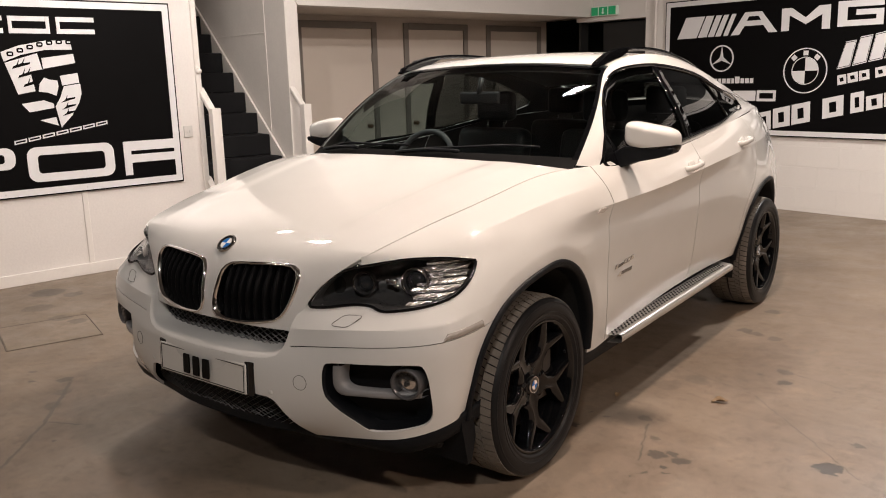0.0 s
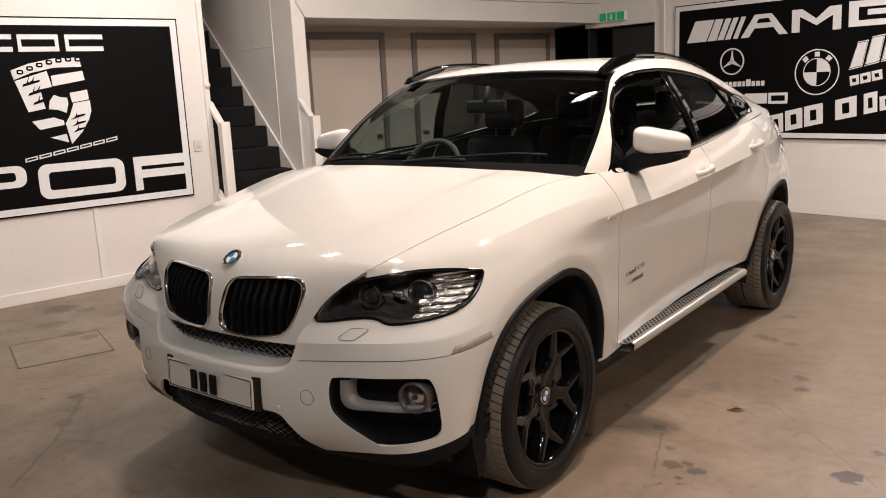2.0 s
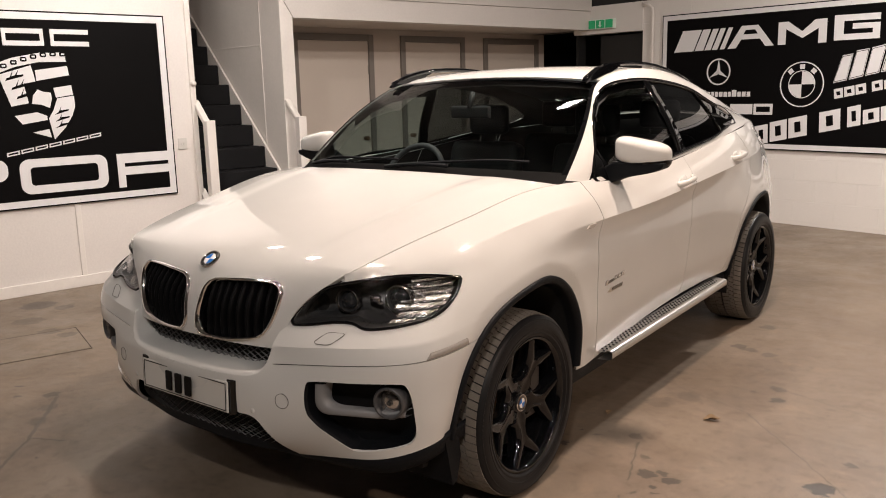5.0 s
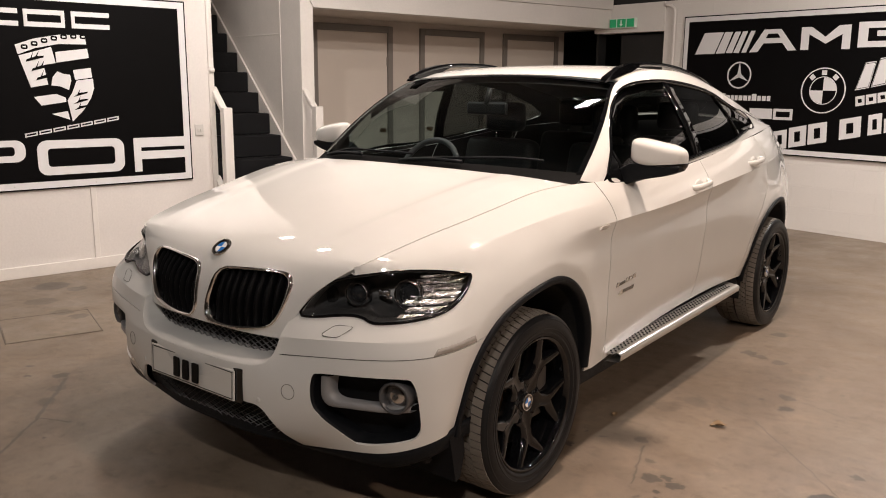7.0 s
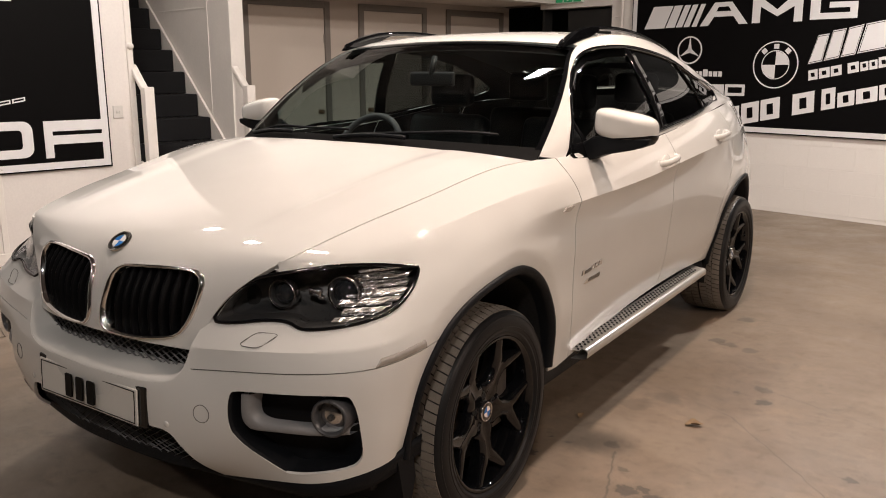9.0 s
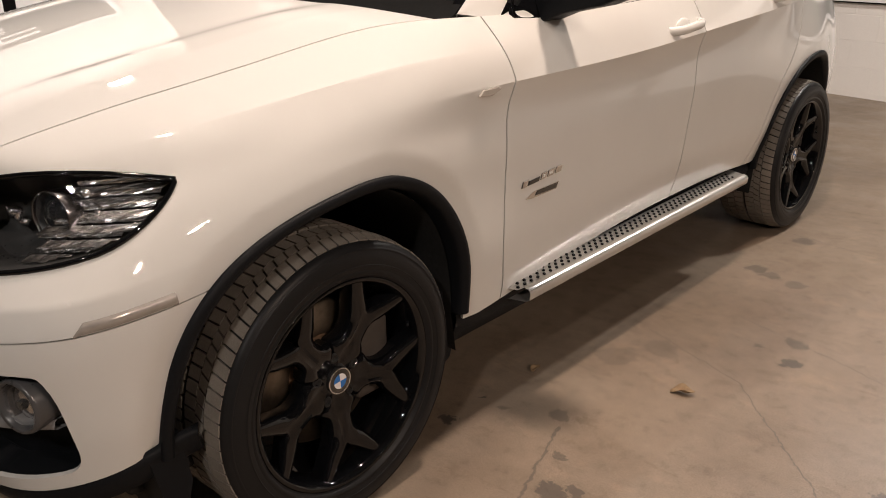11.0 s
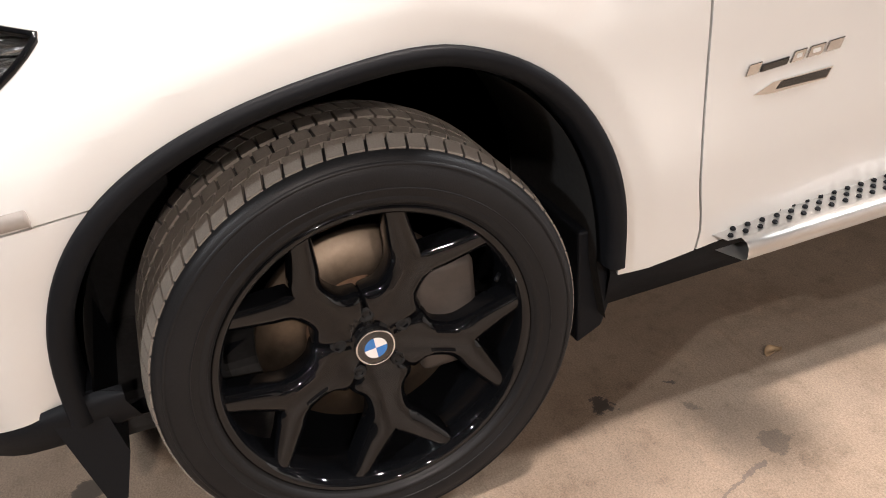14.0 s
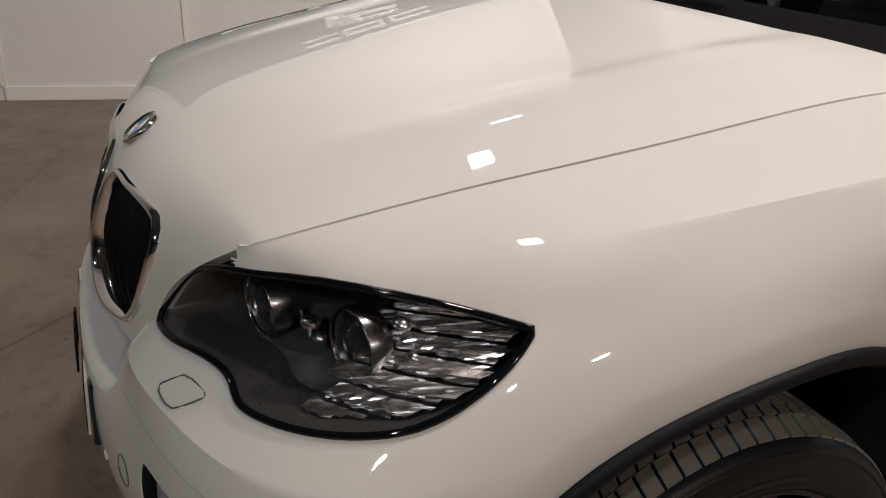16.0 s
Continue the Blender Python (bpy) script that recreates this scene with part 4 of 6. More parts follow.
cut(cab, WIN, (1, 2), None)
panel("cabin_side", cab)
glass = grid_bm(cabin_grid(), flip=True)
for v in glass.verts:
    v.co.x -= 0.008
keep(glass, lambda c: inside([(float(a), float(b)) for a, b in WIN], c.y, c.z))
rear_glass = glass.copy()
keep(glass, lambda c: c.y < 1.66)
keep(rear_glass, lambda c: c.y >= 1.66)
panel("front_side_window", glass, FRONT_GLASS, "clear front door glass", depth=0)
panel("rear_side_window", rear_glass, TINT, "dark tinted rear side glass", depth=0)


# ---- the car: parts on the surfaces ----
FLAT = S.reshape(-1, 3)
SIDE_PTS = FLAT[(FLAT[:, 0] > .5) & (FLAT[:, 1] > -.66)]
FRONT_PTS = FLAT[(FLAT[:, 1] < -.3)]
HOOD_PTS = HOOD.reshape(-1, 3)
CAB_PTS = CAB.reshape(-1, 3)


def height_on(pts, i, j, k, a, b):
    """The third coordinate of a surface near two given ones."""
    d = (pts[:, i] - a) ** 2 + (pts[:, j] - b) ** 2
    n = np.argsort(d)[:4]
    w = 1 / (d[n] + 1e-8)
    return float((pts[n, k] * w).sum() / w.sum())


def bx(y, z):
    return height_on(SIDE_PTS, 1, 2, 0, y, z)


def fy(x, z):
    return height_on(FRONT_PTS, 0, 2, 1, x, z)


def hy(x, z):
    return height_on(HOOD_PTS[HOOD_PTS[:, 1] < -.6], 0, 2, 1, x, z)


def ribbon_bm(rails, closed=False):
    """A skin through several lines of equal length."""
    P = np.array([[tuple(p) for p in r] for r in rails], float).transpose(1, 0, 2)
    if closed:
        P = np.vstack([P, P[:1]])
    b = grid_bm(P)
    if closed:
        bmesh.ops.remove_doubles(b, verts=b.verts[:], dist=1e-6)
    bmesh.ops.recalc_face_normals(b, faces=b.faces[:])
    return b


def both(name, bm, material, label="", smooth=True, parent=None):
    m = mirrored(bm)
    return part(name, bm, material, parent or car, label, smooth), part(name, m, material, parent or car, label, smooth)


# wheel arch trims and liners
for y0 in (0.0, 2.933):
    out, inn = arch(a=.468, b=.478, y0=y0, steps=60, lo=0), arch(a=.436, b=.446, y0=y0, steps=60, lo=0)
    xs = [bx(*p) for p in out]
    k = np.hanning(9) / np.hanning(9).sum()
    xs = np.convolve(np.pad(xs, 4, mode="edge"), k, "valid")
    mixp = lambda f: [(a[0] + (b[0] - a[0]) * f, a[1] + (b[1] - a[1]) * f) for a, b in zip(out, inn)]
    rails = [[(x + dx, p[0], p[1]) for x, p in zip(xs, mixp(f))] for f, dx in ((0, -.012), (0, .006), (.1, .012), (.5, .013), (.9, .004), (1.0, -.010), (1.02, -.07))]
    both("arch_trim", ribbon_bm(rails), TRIM, "black plastic wheel arch trim")
    lin = arch(a=.425, b=.440, y0=y0, steps=40, lo=-.12)
    both("wheel_liner", ribbon_bm([[(x, p[0], p[1]) for p in lin] for x in (.90, .75, .55)]), DARK, "black wheel arch liner")
    b = bmesh.new()
    b.faces.new([b.verts.new((.56, p[0], p[1])) for p in lin])
    both("liner_back", b, DARK, smooth=False)
# front deflectors before the wheels and rear lower ends of the arches
b = prism_bm([(-.50, .42), (-.425, .43), (-.405, .30), (-.43, .215), (-.455, .205), (-.475, .30)], .62, .915, Matrix(((0, 0, 1, 0), (1, 0, 0, 0), (0, 1, 0, 0), (0, 0, 0, 1))))
bmesh.ops.recalc_face_normals(b, faces=b.faces[:])
both("wheel_deflector", b, TRIM, "black plastic flap before the wheel", smooth=False)
b = prism_bm([(.405, .44), (.46, .44), (.485, .385), (.49, .33), (.455, .225), (.40, .20)], .60, .872, Matrix(((0, 0, 1, 0), (1, 0, 0, 0), (0, 1, 0, 0), (0, 0, 0, 1))), .006)
bmesh.ops.recalc_face_normals(b, faces=b.faces[:])
both("mud_flap", b, TRIM, "black plastic mud flap behind the wheel", smooth=False)

# lower apron under the bumper, sills
edge0 = [p for p in spline(D, K[0], np.linspace(0, D[-1], 160)) if p[1] < -.38 and p[1] < 0]
drop = lambda p: .022 + .075 * min(1, max(0, (p[0] - .35) / .45))
rails = [[(p[0] * a + 0.0, p[1] + dy, p[2] + .012 + (.028 if f < 0 else 0) * (p[0] < .53) - drop(p) * max(f, 0)) for p in edge0] for a, dy, f in ((1.0, .006, -1), (1.0, .004, 0), (.995, .002, .35), (.985, .016, .75), (.95, .05, 1.0), (.8, .2, 1.05))]
ap = ribbon_bm(rails)
ap = join_bm(ap, mirrored(ap.copy()))
part("apron", ap, TRIM, car, "black plastic lower apron")
rails = [[(x, y, z + .012 * (y - .5)) for y in np.linspace(.46, 2.47, 40)] for x, z in ((.84, .40), (.884, .372), (.889, .345), (.87, .27), (.80, .235), (.6, .23))]
both("sill", ribbon_bm(rails), TRIM, "black plastic sill")
part("underbody", box_bm(-.82, .82, -.50, 3.75, .25, .33, .02), DARK, car, "black underbody", smooth=False)
part("engine_bay", box_bm(-.50, .50, -.62, .30, .30, .90, .03), DARK, car, smooth=False)
part("bay_side", box_bm(-.56, .56, -.28, .45, .28, 1.02, .03), DARK, car, smooth=False)
part("cabin_floor", box_bm(-.80, .80, .55, 3.3, .33, .50, .03), DARK, car, smooth=False)

# running boards: ribbed alloy step with rubber studs
rb = lambda y: .012 * (y - .6)
board = ribbon_bm([[(x, y + (.055 if (x > .94 and i == 0) else .03 if (x > .90 and i == 0) else 0), z + rb(y)) for i, y in enumerate(np.linspace(.648, 2.28, 30))] for x, z in ((.880, .386), (.895, .388), (.940, .380), (.945, .382), (.961, .378), (.968, .368), (.966, .345), (.954, .338), (.905, .343))])
for o in both("running_board", board, SILVER, "brushed aluminium running board"):
    studs = bmesh.new()
    sg = 1 if o.name == "running_board" else -1
    for r in range(3):
        for n in range(46):
            y = .69 + n * .0335 + (.0168 if r % 2 else 0)
            x = .901 + r * .0150
            if y > 2.21:
                continue
            bmesh.ops.create_cone(studs, cap_ends=True, segments=8, radius1=.0058, radius2=.0048, depth=.005, matrix=pose(sg * x, y, .3895 - (x - .895) * .18 + rb(y), 0, sg * 14, 0))
    part("stud", studs, TRIM, o, "black rubber grip studs", smooth=False)["kind"] = "stuff"


# ---- wheels ----
def spoke_bm():
    """One Y-shaped spoke along +y: a stem that widens into the hub and forks into two arms, crowned in section, with deep sides."""
    inner = [(0, 0), (.03, 0), (.06, 0), (.09, 0), (.12, 0), (.15, 0), (.178, .0), (.196, .014), (.222, .043), (.249, .068)]
    outer = [(.027, .0196), (.054, .0392), (.0797, .0579), (.0963, .0427), (.1166, .0353), (.1391, .0363), (.1586, .0454), (.180, .0611), (.205, .0792), (.234, .100)]
    n = 34
    q = np.linspace(0, 9, n)
    I, O = spline(np.arange(10), inner, q), spline(np.arange(10), outer, q)
    I[:, 1] = np.where(q < 5.95, 0, np.maximum(I[:, 1], 0))
    steps = [(0, -.046, 0), (0, -.007, 0), (.08, -.0025, 1), (.3, .0010, 1), (.5, .0022, 1), (.7, .0010, 1), (.91, -.0030, 1), (1.0, -.0095, 1), (.96, -.050, 1)]
    rows = []
    for i in range(n):
        fork = min(1, max(0, (q[i] - 5.8) / .35))
        row = []
        for f, dx, _ in steps:
            p = I[i] + (O[i] - I[i]) * f
            r = math.hypot(*p)
            h = .082 + .034 * min(1, r / .25) ** 1.3 - .004 * math.exp(-((r - .05) / .02) ** 2)
            stem = min(1, max(0, (6.6 - q[i]) / 1.2))
            if f > .6:
                dx -= stem * {.7: .0014, .91: .0060, 1.0: .0125}.get(f, 0)
            if f < .5:
                dx = dx * fork + (1 - fork) * -.001
            row.append((h + dx, p[0], p[1]))
        rows.append(row)
    half = grid_bm(np.array(rows))
    b = half.copy()
    for v in half.verts:
        v.co.z = -v.co.z
    b = join_bm(b, half)
    bmesh.ops.remove_doubles(b, verts=b.verts[:], dist=1e-5)
    bmesh.ops.recalc_face_normals(b, faces=b.faces[:])
    return b


def roundel(parent, r, name="badge", thick=.006):
    """A round badge: black ring with a bright rim, blue and white quarters. It faces +x, round the origin."""
    b = part(name, revolve_bm([(0, thick * .8), (r * .92, thick * .8), (r * .97, thick), (r, thick * .7), (r, 0)], 40), BLACK, parent, "round black, blue and white badge")
    part("badge_rim", revolve_bm([(r * .90, thick * .8), (r * .94, thick * 1.25), (r, thick * 1.0), (r * 1.01, 0)], 40), CHROME, b)
    part("badge_rim", revolve_bm([(r * .60, thick * .85), (r * .63, thick * 1.15), (r * .66, thick * .85)], 40), CHROME, b)
    for q in range(4):
        bm = bmesh.new()
        c = bm.verts.new((thick * .95, 0, 0))
        arc = [bm.verts.new((thick * .95, r * .6 * math.cos(math.pi / 2 * (q + i / 8)), r * .6 * math.sin(math.pi / 2 * (q + i / 8)))) for i in range(9)]
        bm.faces.new([c] + arc)
        part("quarter", bm, BLUE if q % 2 else WHITE, b, smooth=False)
    return b


def wheel(name_at, flip, turn=0.0):
    w = new("wheel")
    w.parent = car
    w["label"] = "gloss black five Y-spoke alloy wheel with a low-profile tyre"
    w.matrix_basis = name_at @ (pose(0, 0, 0, 0, 0, 180) if flip else Matrix()) @ pose(0, 0, 0, 0, 0, turn)
    R = .362
    prof = [(.256, .112), (.262, .122), (.268, .131), (.282, .138), (.305, .143), (.328, .141), (.343, .134), (.350, .127), (.3525, .118), (.3530, .0), (.3525, -.118), (.343, -.134), (.305, -.143), (.268, -.131), (.256, -.112)]
    tyre = part("tyre", revolve_bm(prof, 96), RUBBER, w, "black tyre with a dusty tread")
    # raised ring on the side wall
    part("rim_guard", revolve_bm([(.270, .130), (.275, .139), (.281, .140), (.286, .1385)], 96), RUBBER, tyre)
    part("side_rib", revolve_bm([(.297, .1415), (.2985, .1440), (.300, .1418)], 96), RUBBER, tyre)
    part("side_rib", revolve_bm([(.333, .1395), (.336, .1405), (.339, .1365)], 96), RUBBER, tyre)
    tr = bmesh.new()
    n = 72
    rows = [(.080, .1215, .0, .45), (.048, .076, .35, .5), (.006, .046, .1, .0), (-.046, -.006, .6, .0), (-.083, -.050, .2, -.5), (-.1215, -.086, .5, -.45)]
    for x0, x1, ph, lean in rows:
        for i in range(n):
            a0 = 2 * math.pi * (i + ph) / n
            a1 = a0 + 2 * math.pi / n * .84
            sk = lean * 2 * math.pi / n * .6
            vs = []
            for x, s in ((x0, 0), (x1, 1)):
                rt = R - (.0075 if abs(x) > .12 else .0008 if abs(x) > .09 else 0)
                for a in (a0 + sk * s, a1 + sk * s):
                    for r in (.350, rt):
                        vs.append(tr.verts.new((x, r * math.cos(a), r * math.sin(a))))
            f = vs
            for q in ((1, 3, 7, 5), (0, 1, 5, 4), (2, 6, 7, 3), (0, 2, 3, 1), (4, 5, 7, 6)):
                tr.faces.new([f[k] for k in q])
    bmesh.ops.recalc_face_normals(tr, faces=tr.faces[:])
    part("tread", tr, TREAD, tyre, "dusty tread blocks", smooth=False)
    # rim: barrel, lip, spokes, hub
    rim = part("rim", revolve_bm([(.262, .118), (.268, .124), (.268, .130), (.262, .133), (.254, .128), (.249, .112), (.242, .085), (.236, .02), (.232, -.06), (.240, -.10), (.262, -.12)], 96), GLOSS_BLACK, w, "gloss black rim")
    for kx in range(5):
        b = spoke_bm()
        b.transform(Matrix.Rotation(radians(-86 + 72 * kx), 4, "X"))
        part("spoke", b, GLOSS_BLACK, rim).data.set_sharp_from_angle(angle=radians(40))
    hub = revolve_bm([(.0, .084), (.036, .086), (.040, .080), (.046, .081), (.056, .074), (.078, .06), (.084, .02)], 50)
    part("hub", hub, GLOSS_BLACK, rim)
    for kx in range(5):
        a = radians(-50 + 72 * kx)
        bolt = revolve_bm([(0, .001), (.007, .001), (.008, .0045), (.0125, .004), (.0140, .0005)], 16)
        bolt.transform(Matrix.Translation((.082, .060 * math.cos(a), .058 * math.sin(a))))
        part("wheel_bolt", bolt, DARK, rim)
    cp = revolve_bm([(0, .0972), (.030, .0972), (.034, .095), (.0345, .085)], 40)
    capo = part("centre_cap", cp, BLACK, w, "round black, blue and white centre cap")
    part("cap_rim", revolve_bm([(.0308, .0972), (.0322, .0985), (.0340, .0975), (.0348, .094)], 40), CHROME, capo)
    for q in range(4):
        bm = bmesh.new()
        c = bm.verts.new((.0978, 0, 0))
        arc = [bm.verts.new((.0978, .0195 * math.cos(math.pi / 2 * (q + i / 8) + .1), .0195 * math.sin(math.pi / 2 * (q + i / 8) + .1))) for i in range(9)]
        bm.faces.new([c] + arc)
        part("quarter", bm, BLUE if q % 2 else WHITE, capo, smooth=False)
    part("brake_disc", revolve_bm([(.10, .028), (.182, .028), (.184, .02), (.182, .0), (.10, .0)], 64), DISC, w, "worn steel brake disc")
    part("disc_hat", revolve_bm([(.0, .055), (.085, .055), (.095, .045), (.100, .0)], 40), RUST, w, "rusty brake disc hat")
    cal = box_bm(-.05, .062, .085, .20, -.11, .10, .015)
    part("brake_caliper", cal, CALIPER, w, "dirty cast iron brake caliper")
    val = tube_bm([(.108, .236 * math.cos(radians(20)), .236 * math.sin(radians(20))), (.118, .225 * math.cos(radians(20)), .225 * math.sin(radians(20)))], .004, 6)
    part("valve", val, TRIM, w)
    return w


WHEEL_X, WHEEL_Z = .822, .360
wheel(Matrix.Translation((WHEEL_X, 0, WHEEL_Z)), False, 0.0)
wheel(Matrix.Translation((-WHEEL_X, 0, WHEEL_Z)), True, 0.0)
wheel(Matrix.Translation((WHEEL_X + .012, 2.933, WHEEL_Z)), False)
wheel(Matrix.Translation((-WHEEL_X - .012, 2.933, WHEEL_Z)), True)


# ---- the car: front details ----
def facing(at, way):
    """A pose whose x axis points along way."""
    return Matrix.Translation(at) @ Vector(way).to_track_quat("X", "Z").to_matrix().to_4x4()


# headlights
cut_sheared(lamp_face, HL, lambda c: c.y < -0.25 and c.z > .7 and c.x > 0.05, False)
hl2 = [(x + .45 * y, z) for x, y, z in HL]
keep(lamp_face, lambda c: c.y < -.25 and inside(hl2, c.x + .45 * c.y, c.z))
HLC = Vector((.68, -.58, .868))
rim_edges = {e for e in lamp_face.edges if e.is_boundary}
chain, at_v = [], next(iter(rim_edges)).verts[0]
while rim_edges:
    e = next((q for q in at_v.link_edges if q in rim_edges), None)
    if e is None:
        break
    rim_edges.discard(e)
    at_v = e.other_vert(at_v)
    chain.append(at_v.co.copy())
cl = np.array(chain)
dl = np.concatenate([[0], np.cumsum(np.linalg.norm(np.diff(np.vstack([cl, cl[:1]]), axis=0), axis=1))])
cl = np.stack([np.interp(np.linspace(0, dl[-1], 120, endpoint=False), dl, np.append(cl[:, k], cl[0, k])) for k in range(3)], axis=1)
loop = [Vector(p) for p in cl]
bowl_lines = [[p for p in loop], [HLC + (p - HLC) * .975 + Vector((-.006, .014, 0)) for p in loop], [HLC + (p - HLC) * .95 + Vector((-.03, .075, -.004)) for p in loop]]
bowl = ribbon_bm(bowl_lines, closed=True)
back = bmesh.new()
cv = back.verts.new(HLC + Vector((-.035, .085, 0)))
bl = [back.verts.new(p) for p in bowl_lines[2]]
for i in range(len(bl)):
    back.faces.new((cv, bl[i], bl[(i + 1) % len(bl)]))
bowl = join_bm(bowl, back)
cover = lamp_face
for v in cover.verts:
    v.co += Vector((-.001, .003, 0))
LAMP_BLACK = surface("lamp_housing", (0.035, 0.036, 0.037), 0.3, vary=0.1, spec=0.5)
FIN = surface("lamp_fin", (0.75, 0.75, 0.76), 0.24, metal=1.0, vary=0.35, scale=40, fine=150)
REFLECT = surface("lamp_reflector", (0.75, 0.76, 0.78), 0.12, metal=1.0, vary=0.05, fine=40)
LAMP_GREY = surface("lamp_ring_grey", (0.26, 0.26, 0.27), 0.22, metal=1.0)
LENS = surface("projector_lens", (0.02, 0.022, 0.025), 0.05, coat=0.6, spec=0.4)
_mid = np.mean(np.array(hl2), axis=0)
HL_IN = [tuple(_mid + (np.array(p) - _mid) * .93) for p in hl2]
for sgn in (1, -1):
    hl = new("headlight")
    hl.parent = car
    hl["label"] = "swept-back headlight with twin projectors behind clear glass"
    flipb = (lambda b: b) if sgn > 0 else (lambda b: mirrored(b))
    part("housing", flipb(bowl.copy()), LAMP_BLACK, hl, "dark lamp housing")
    ob = part("lamp_cover", flipb(cover.copy()), CLEAR, hl, "clear lamp glass")
    ob.visible_shadow = False
    part("lamp_seal", flipb(tube_bm([p + Vector((.001, -.001, 0)) for p in loop], .0055, 6, closed=True)), GLOSS_BLACK, hl)
    way = Vector((.25, -1, .02))
    for c, r in ((Vector((.757, -.523, .870)), .048), (Vector((.598, -.606, .864)), .040)):
        m = facing(c, way)
        for prof, mt, nm in (([(r, -.02), (r * 1.0, .010), (r * 1.03, .013), (r * 1.07, .010), (r * 1.08, -.02)], LAMP_GREY, "lamp_ring"), ([(0, .012), (r * .4, .010), (r * .75, .0), (r * .82, -.012)], LENS, "projector_lens"),
                             ([(r * .80, -.008), (r * .84, -.002), (r * .98, .006)], LAMP_BLACK, "lamp_shroud")):
            b = revolve_bm(prof, 36)
            b.transform(m)
            part(nm, flipb(b), mt, hl)
    # bright fins towards the tip, and the bridge between the projectors
    P = []
    for j in range(49):
        z = .800 + j * .0029
        row = []
        for k in range(15):
            f = k / 14
            x = .790 + .012 * math.sin(j // 7 * 2.1) * (1 - f) + f * .113
            row.append((x - .016, fy(x, z) + .024 + .0038 * abs(j % 7 - 3), z + .004 * f))
        P.append(row)
    fins = grid_bm(np.array(P))
    fins.faces.ensure_lookup_table()
    bmesh.ops.delete(fins, geom=[f for f in fins.faces if (f.index // 14) % 7 == 6], context="FACES")
    keep(fins, lambda c: inside(HL_IN, c.x + .014 + .45 * (c.y - .024), c.z))
    part("reflector_fin", flipb(fins), FIN, hl, "ribbed bright reflector", smooth=False)
    for c, s in ((Vector((.695, -.568, .878)), .013), (Vector((.70, -.558, .858)), .010), (Vector((.800, -.480, .915)), .012), (Vector((.785, -.50, .835)), .011), (Vector((.815, -.47, .875)), .010)):
        b = bmesh.new()
        bmesh.ops.create_icosphere(b, subdivisions=2, radius=s, matrix=Matrix.Translation(c) @ Matrix.Diagonal((1.4, 1, .8, 1)))
        part("reflector", flipb(b), FIN, hl)
    b = box_bm(.665, .712, -.575, -.565, .862, .885, .004)
    part("lamp_bridge", flipb(b), REFLECT, hl)
bowl.free(), cover.free()

# grilles
kp = [Vector((x, hy(x, z), z)) for x, z in kid]
KC = sum(kp, Vector()) / len(kp)
rim = [[KC + (p - KC) * f + Vector((0, dy, 0)) for p in kp] for f, dy in ((1.03, .004), (1.035, -.004), (1.005, -.011), (.965, -.009), (.945, .004), (.93, .035))]
for sgn in (1, -1):
    fl = (lambda b: b) if sgn > 0 else mirrored
    g = new("grille")
    g.parent = car
    g["label"] = "kidney-shaped grille with a chrome surround and black slats"
    part("grille_surround", fl(ribbon_bm(rim, closed=True)), CHROME, g, "chrome surround")
    for i in range(9):
        x = .068 + i * .038
        zz = [z for (xx, z) in kid if abs(xx - x) < .022]
        z0, z1 = min(zz) + .004, max(zz) - .004
        pts = [(x + .010 * math.sin(math.pi * f), hy(x, z0 + (z1 - z0) * f) + .022 - .012 * math.sin(math.pi * f), z0 + (z1 - z0) * f) for f in np.linspace(0, 1, 8)]
        rails = [[(p[0] + dx, p[1] + dy, p[2]) for p in pts] for dx, dy in ((-.0065, .03), (-.0065, .002), (0, -.002), (.0065, .002), (.0065, .03))]
        part("slat", fl(ribbon_bm(rails)), MESH, g)
    b = bmesh.new()
    b.faces.new([b.verts.new(p + Vector((0, .05, 0))) for p in kp])
    part("grille_backing", fl(b), DARK, g, smooth=False)


def mesh_grille(name, poly, yat, label, step=.030):
    """Diamond wire mesh in front of a dark backing, within an outline in x and z."""
    t = new(name)
    t.parent = car
    t["label"] = label
    lo, hi = min(p[0] for p in poly), max(p[0] for p in poly)
    zl, zh = min(p[1] for p in poly), max(p[1] for p in poly)
    wires = bmesh.new()
    for sl in (1, -1):
        k = lo - (zh - zl) * 1.7
        while k < hi + (zh - zl) * 1.7:
            run = []
            for f in np.linspace(0, 1, 40):
                z = zl + (zh - zl) * f
                x = k + sl * (z - (zl + zh) / 2) * 1.7
                run.append((x, z) if inside(poly, x, z) else None)
            seg = [p for p in run if p]
            if len(seg) > 3:
                a, c = seg[0], seg[-1]
                r = .0026
                ya, yc = yat(abs(a[0]), a[1]), yat(abs(c[0]), c[1])
                vs = [wires.verts.new(q) for q in ((a[0] - r, ya, a[1]), (a[0], ya - .006, a[1]), (a[0] + r, ya, a[1]), (c[0] - r, yc, c[1]), (c[0], yc - .006, c[1]), (c[0] + r, yc, c[1]))]
                wires.faces.new((vs[0], vs[1], vs[4], vs[3]))
                wires.faces.new((vs[1], vs[2], vs[5], vs[4]))
            k += step
    part("wire_mesh", wires, surface("mesh_plastic", (0.15, 0.15, 0.152), 0.3), t, "black diamond mesh", smooth=False)
    rails = [[(x, yat(abs(x), z) + .03, z) for x in np.linspace(lo, hi, 24)] for z in (zl - .03, zh + .03)]
    part("mesh_backing", ribbon_bm(rails), DARK, t, smooth=False)


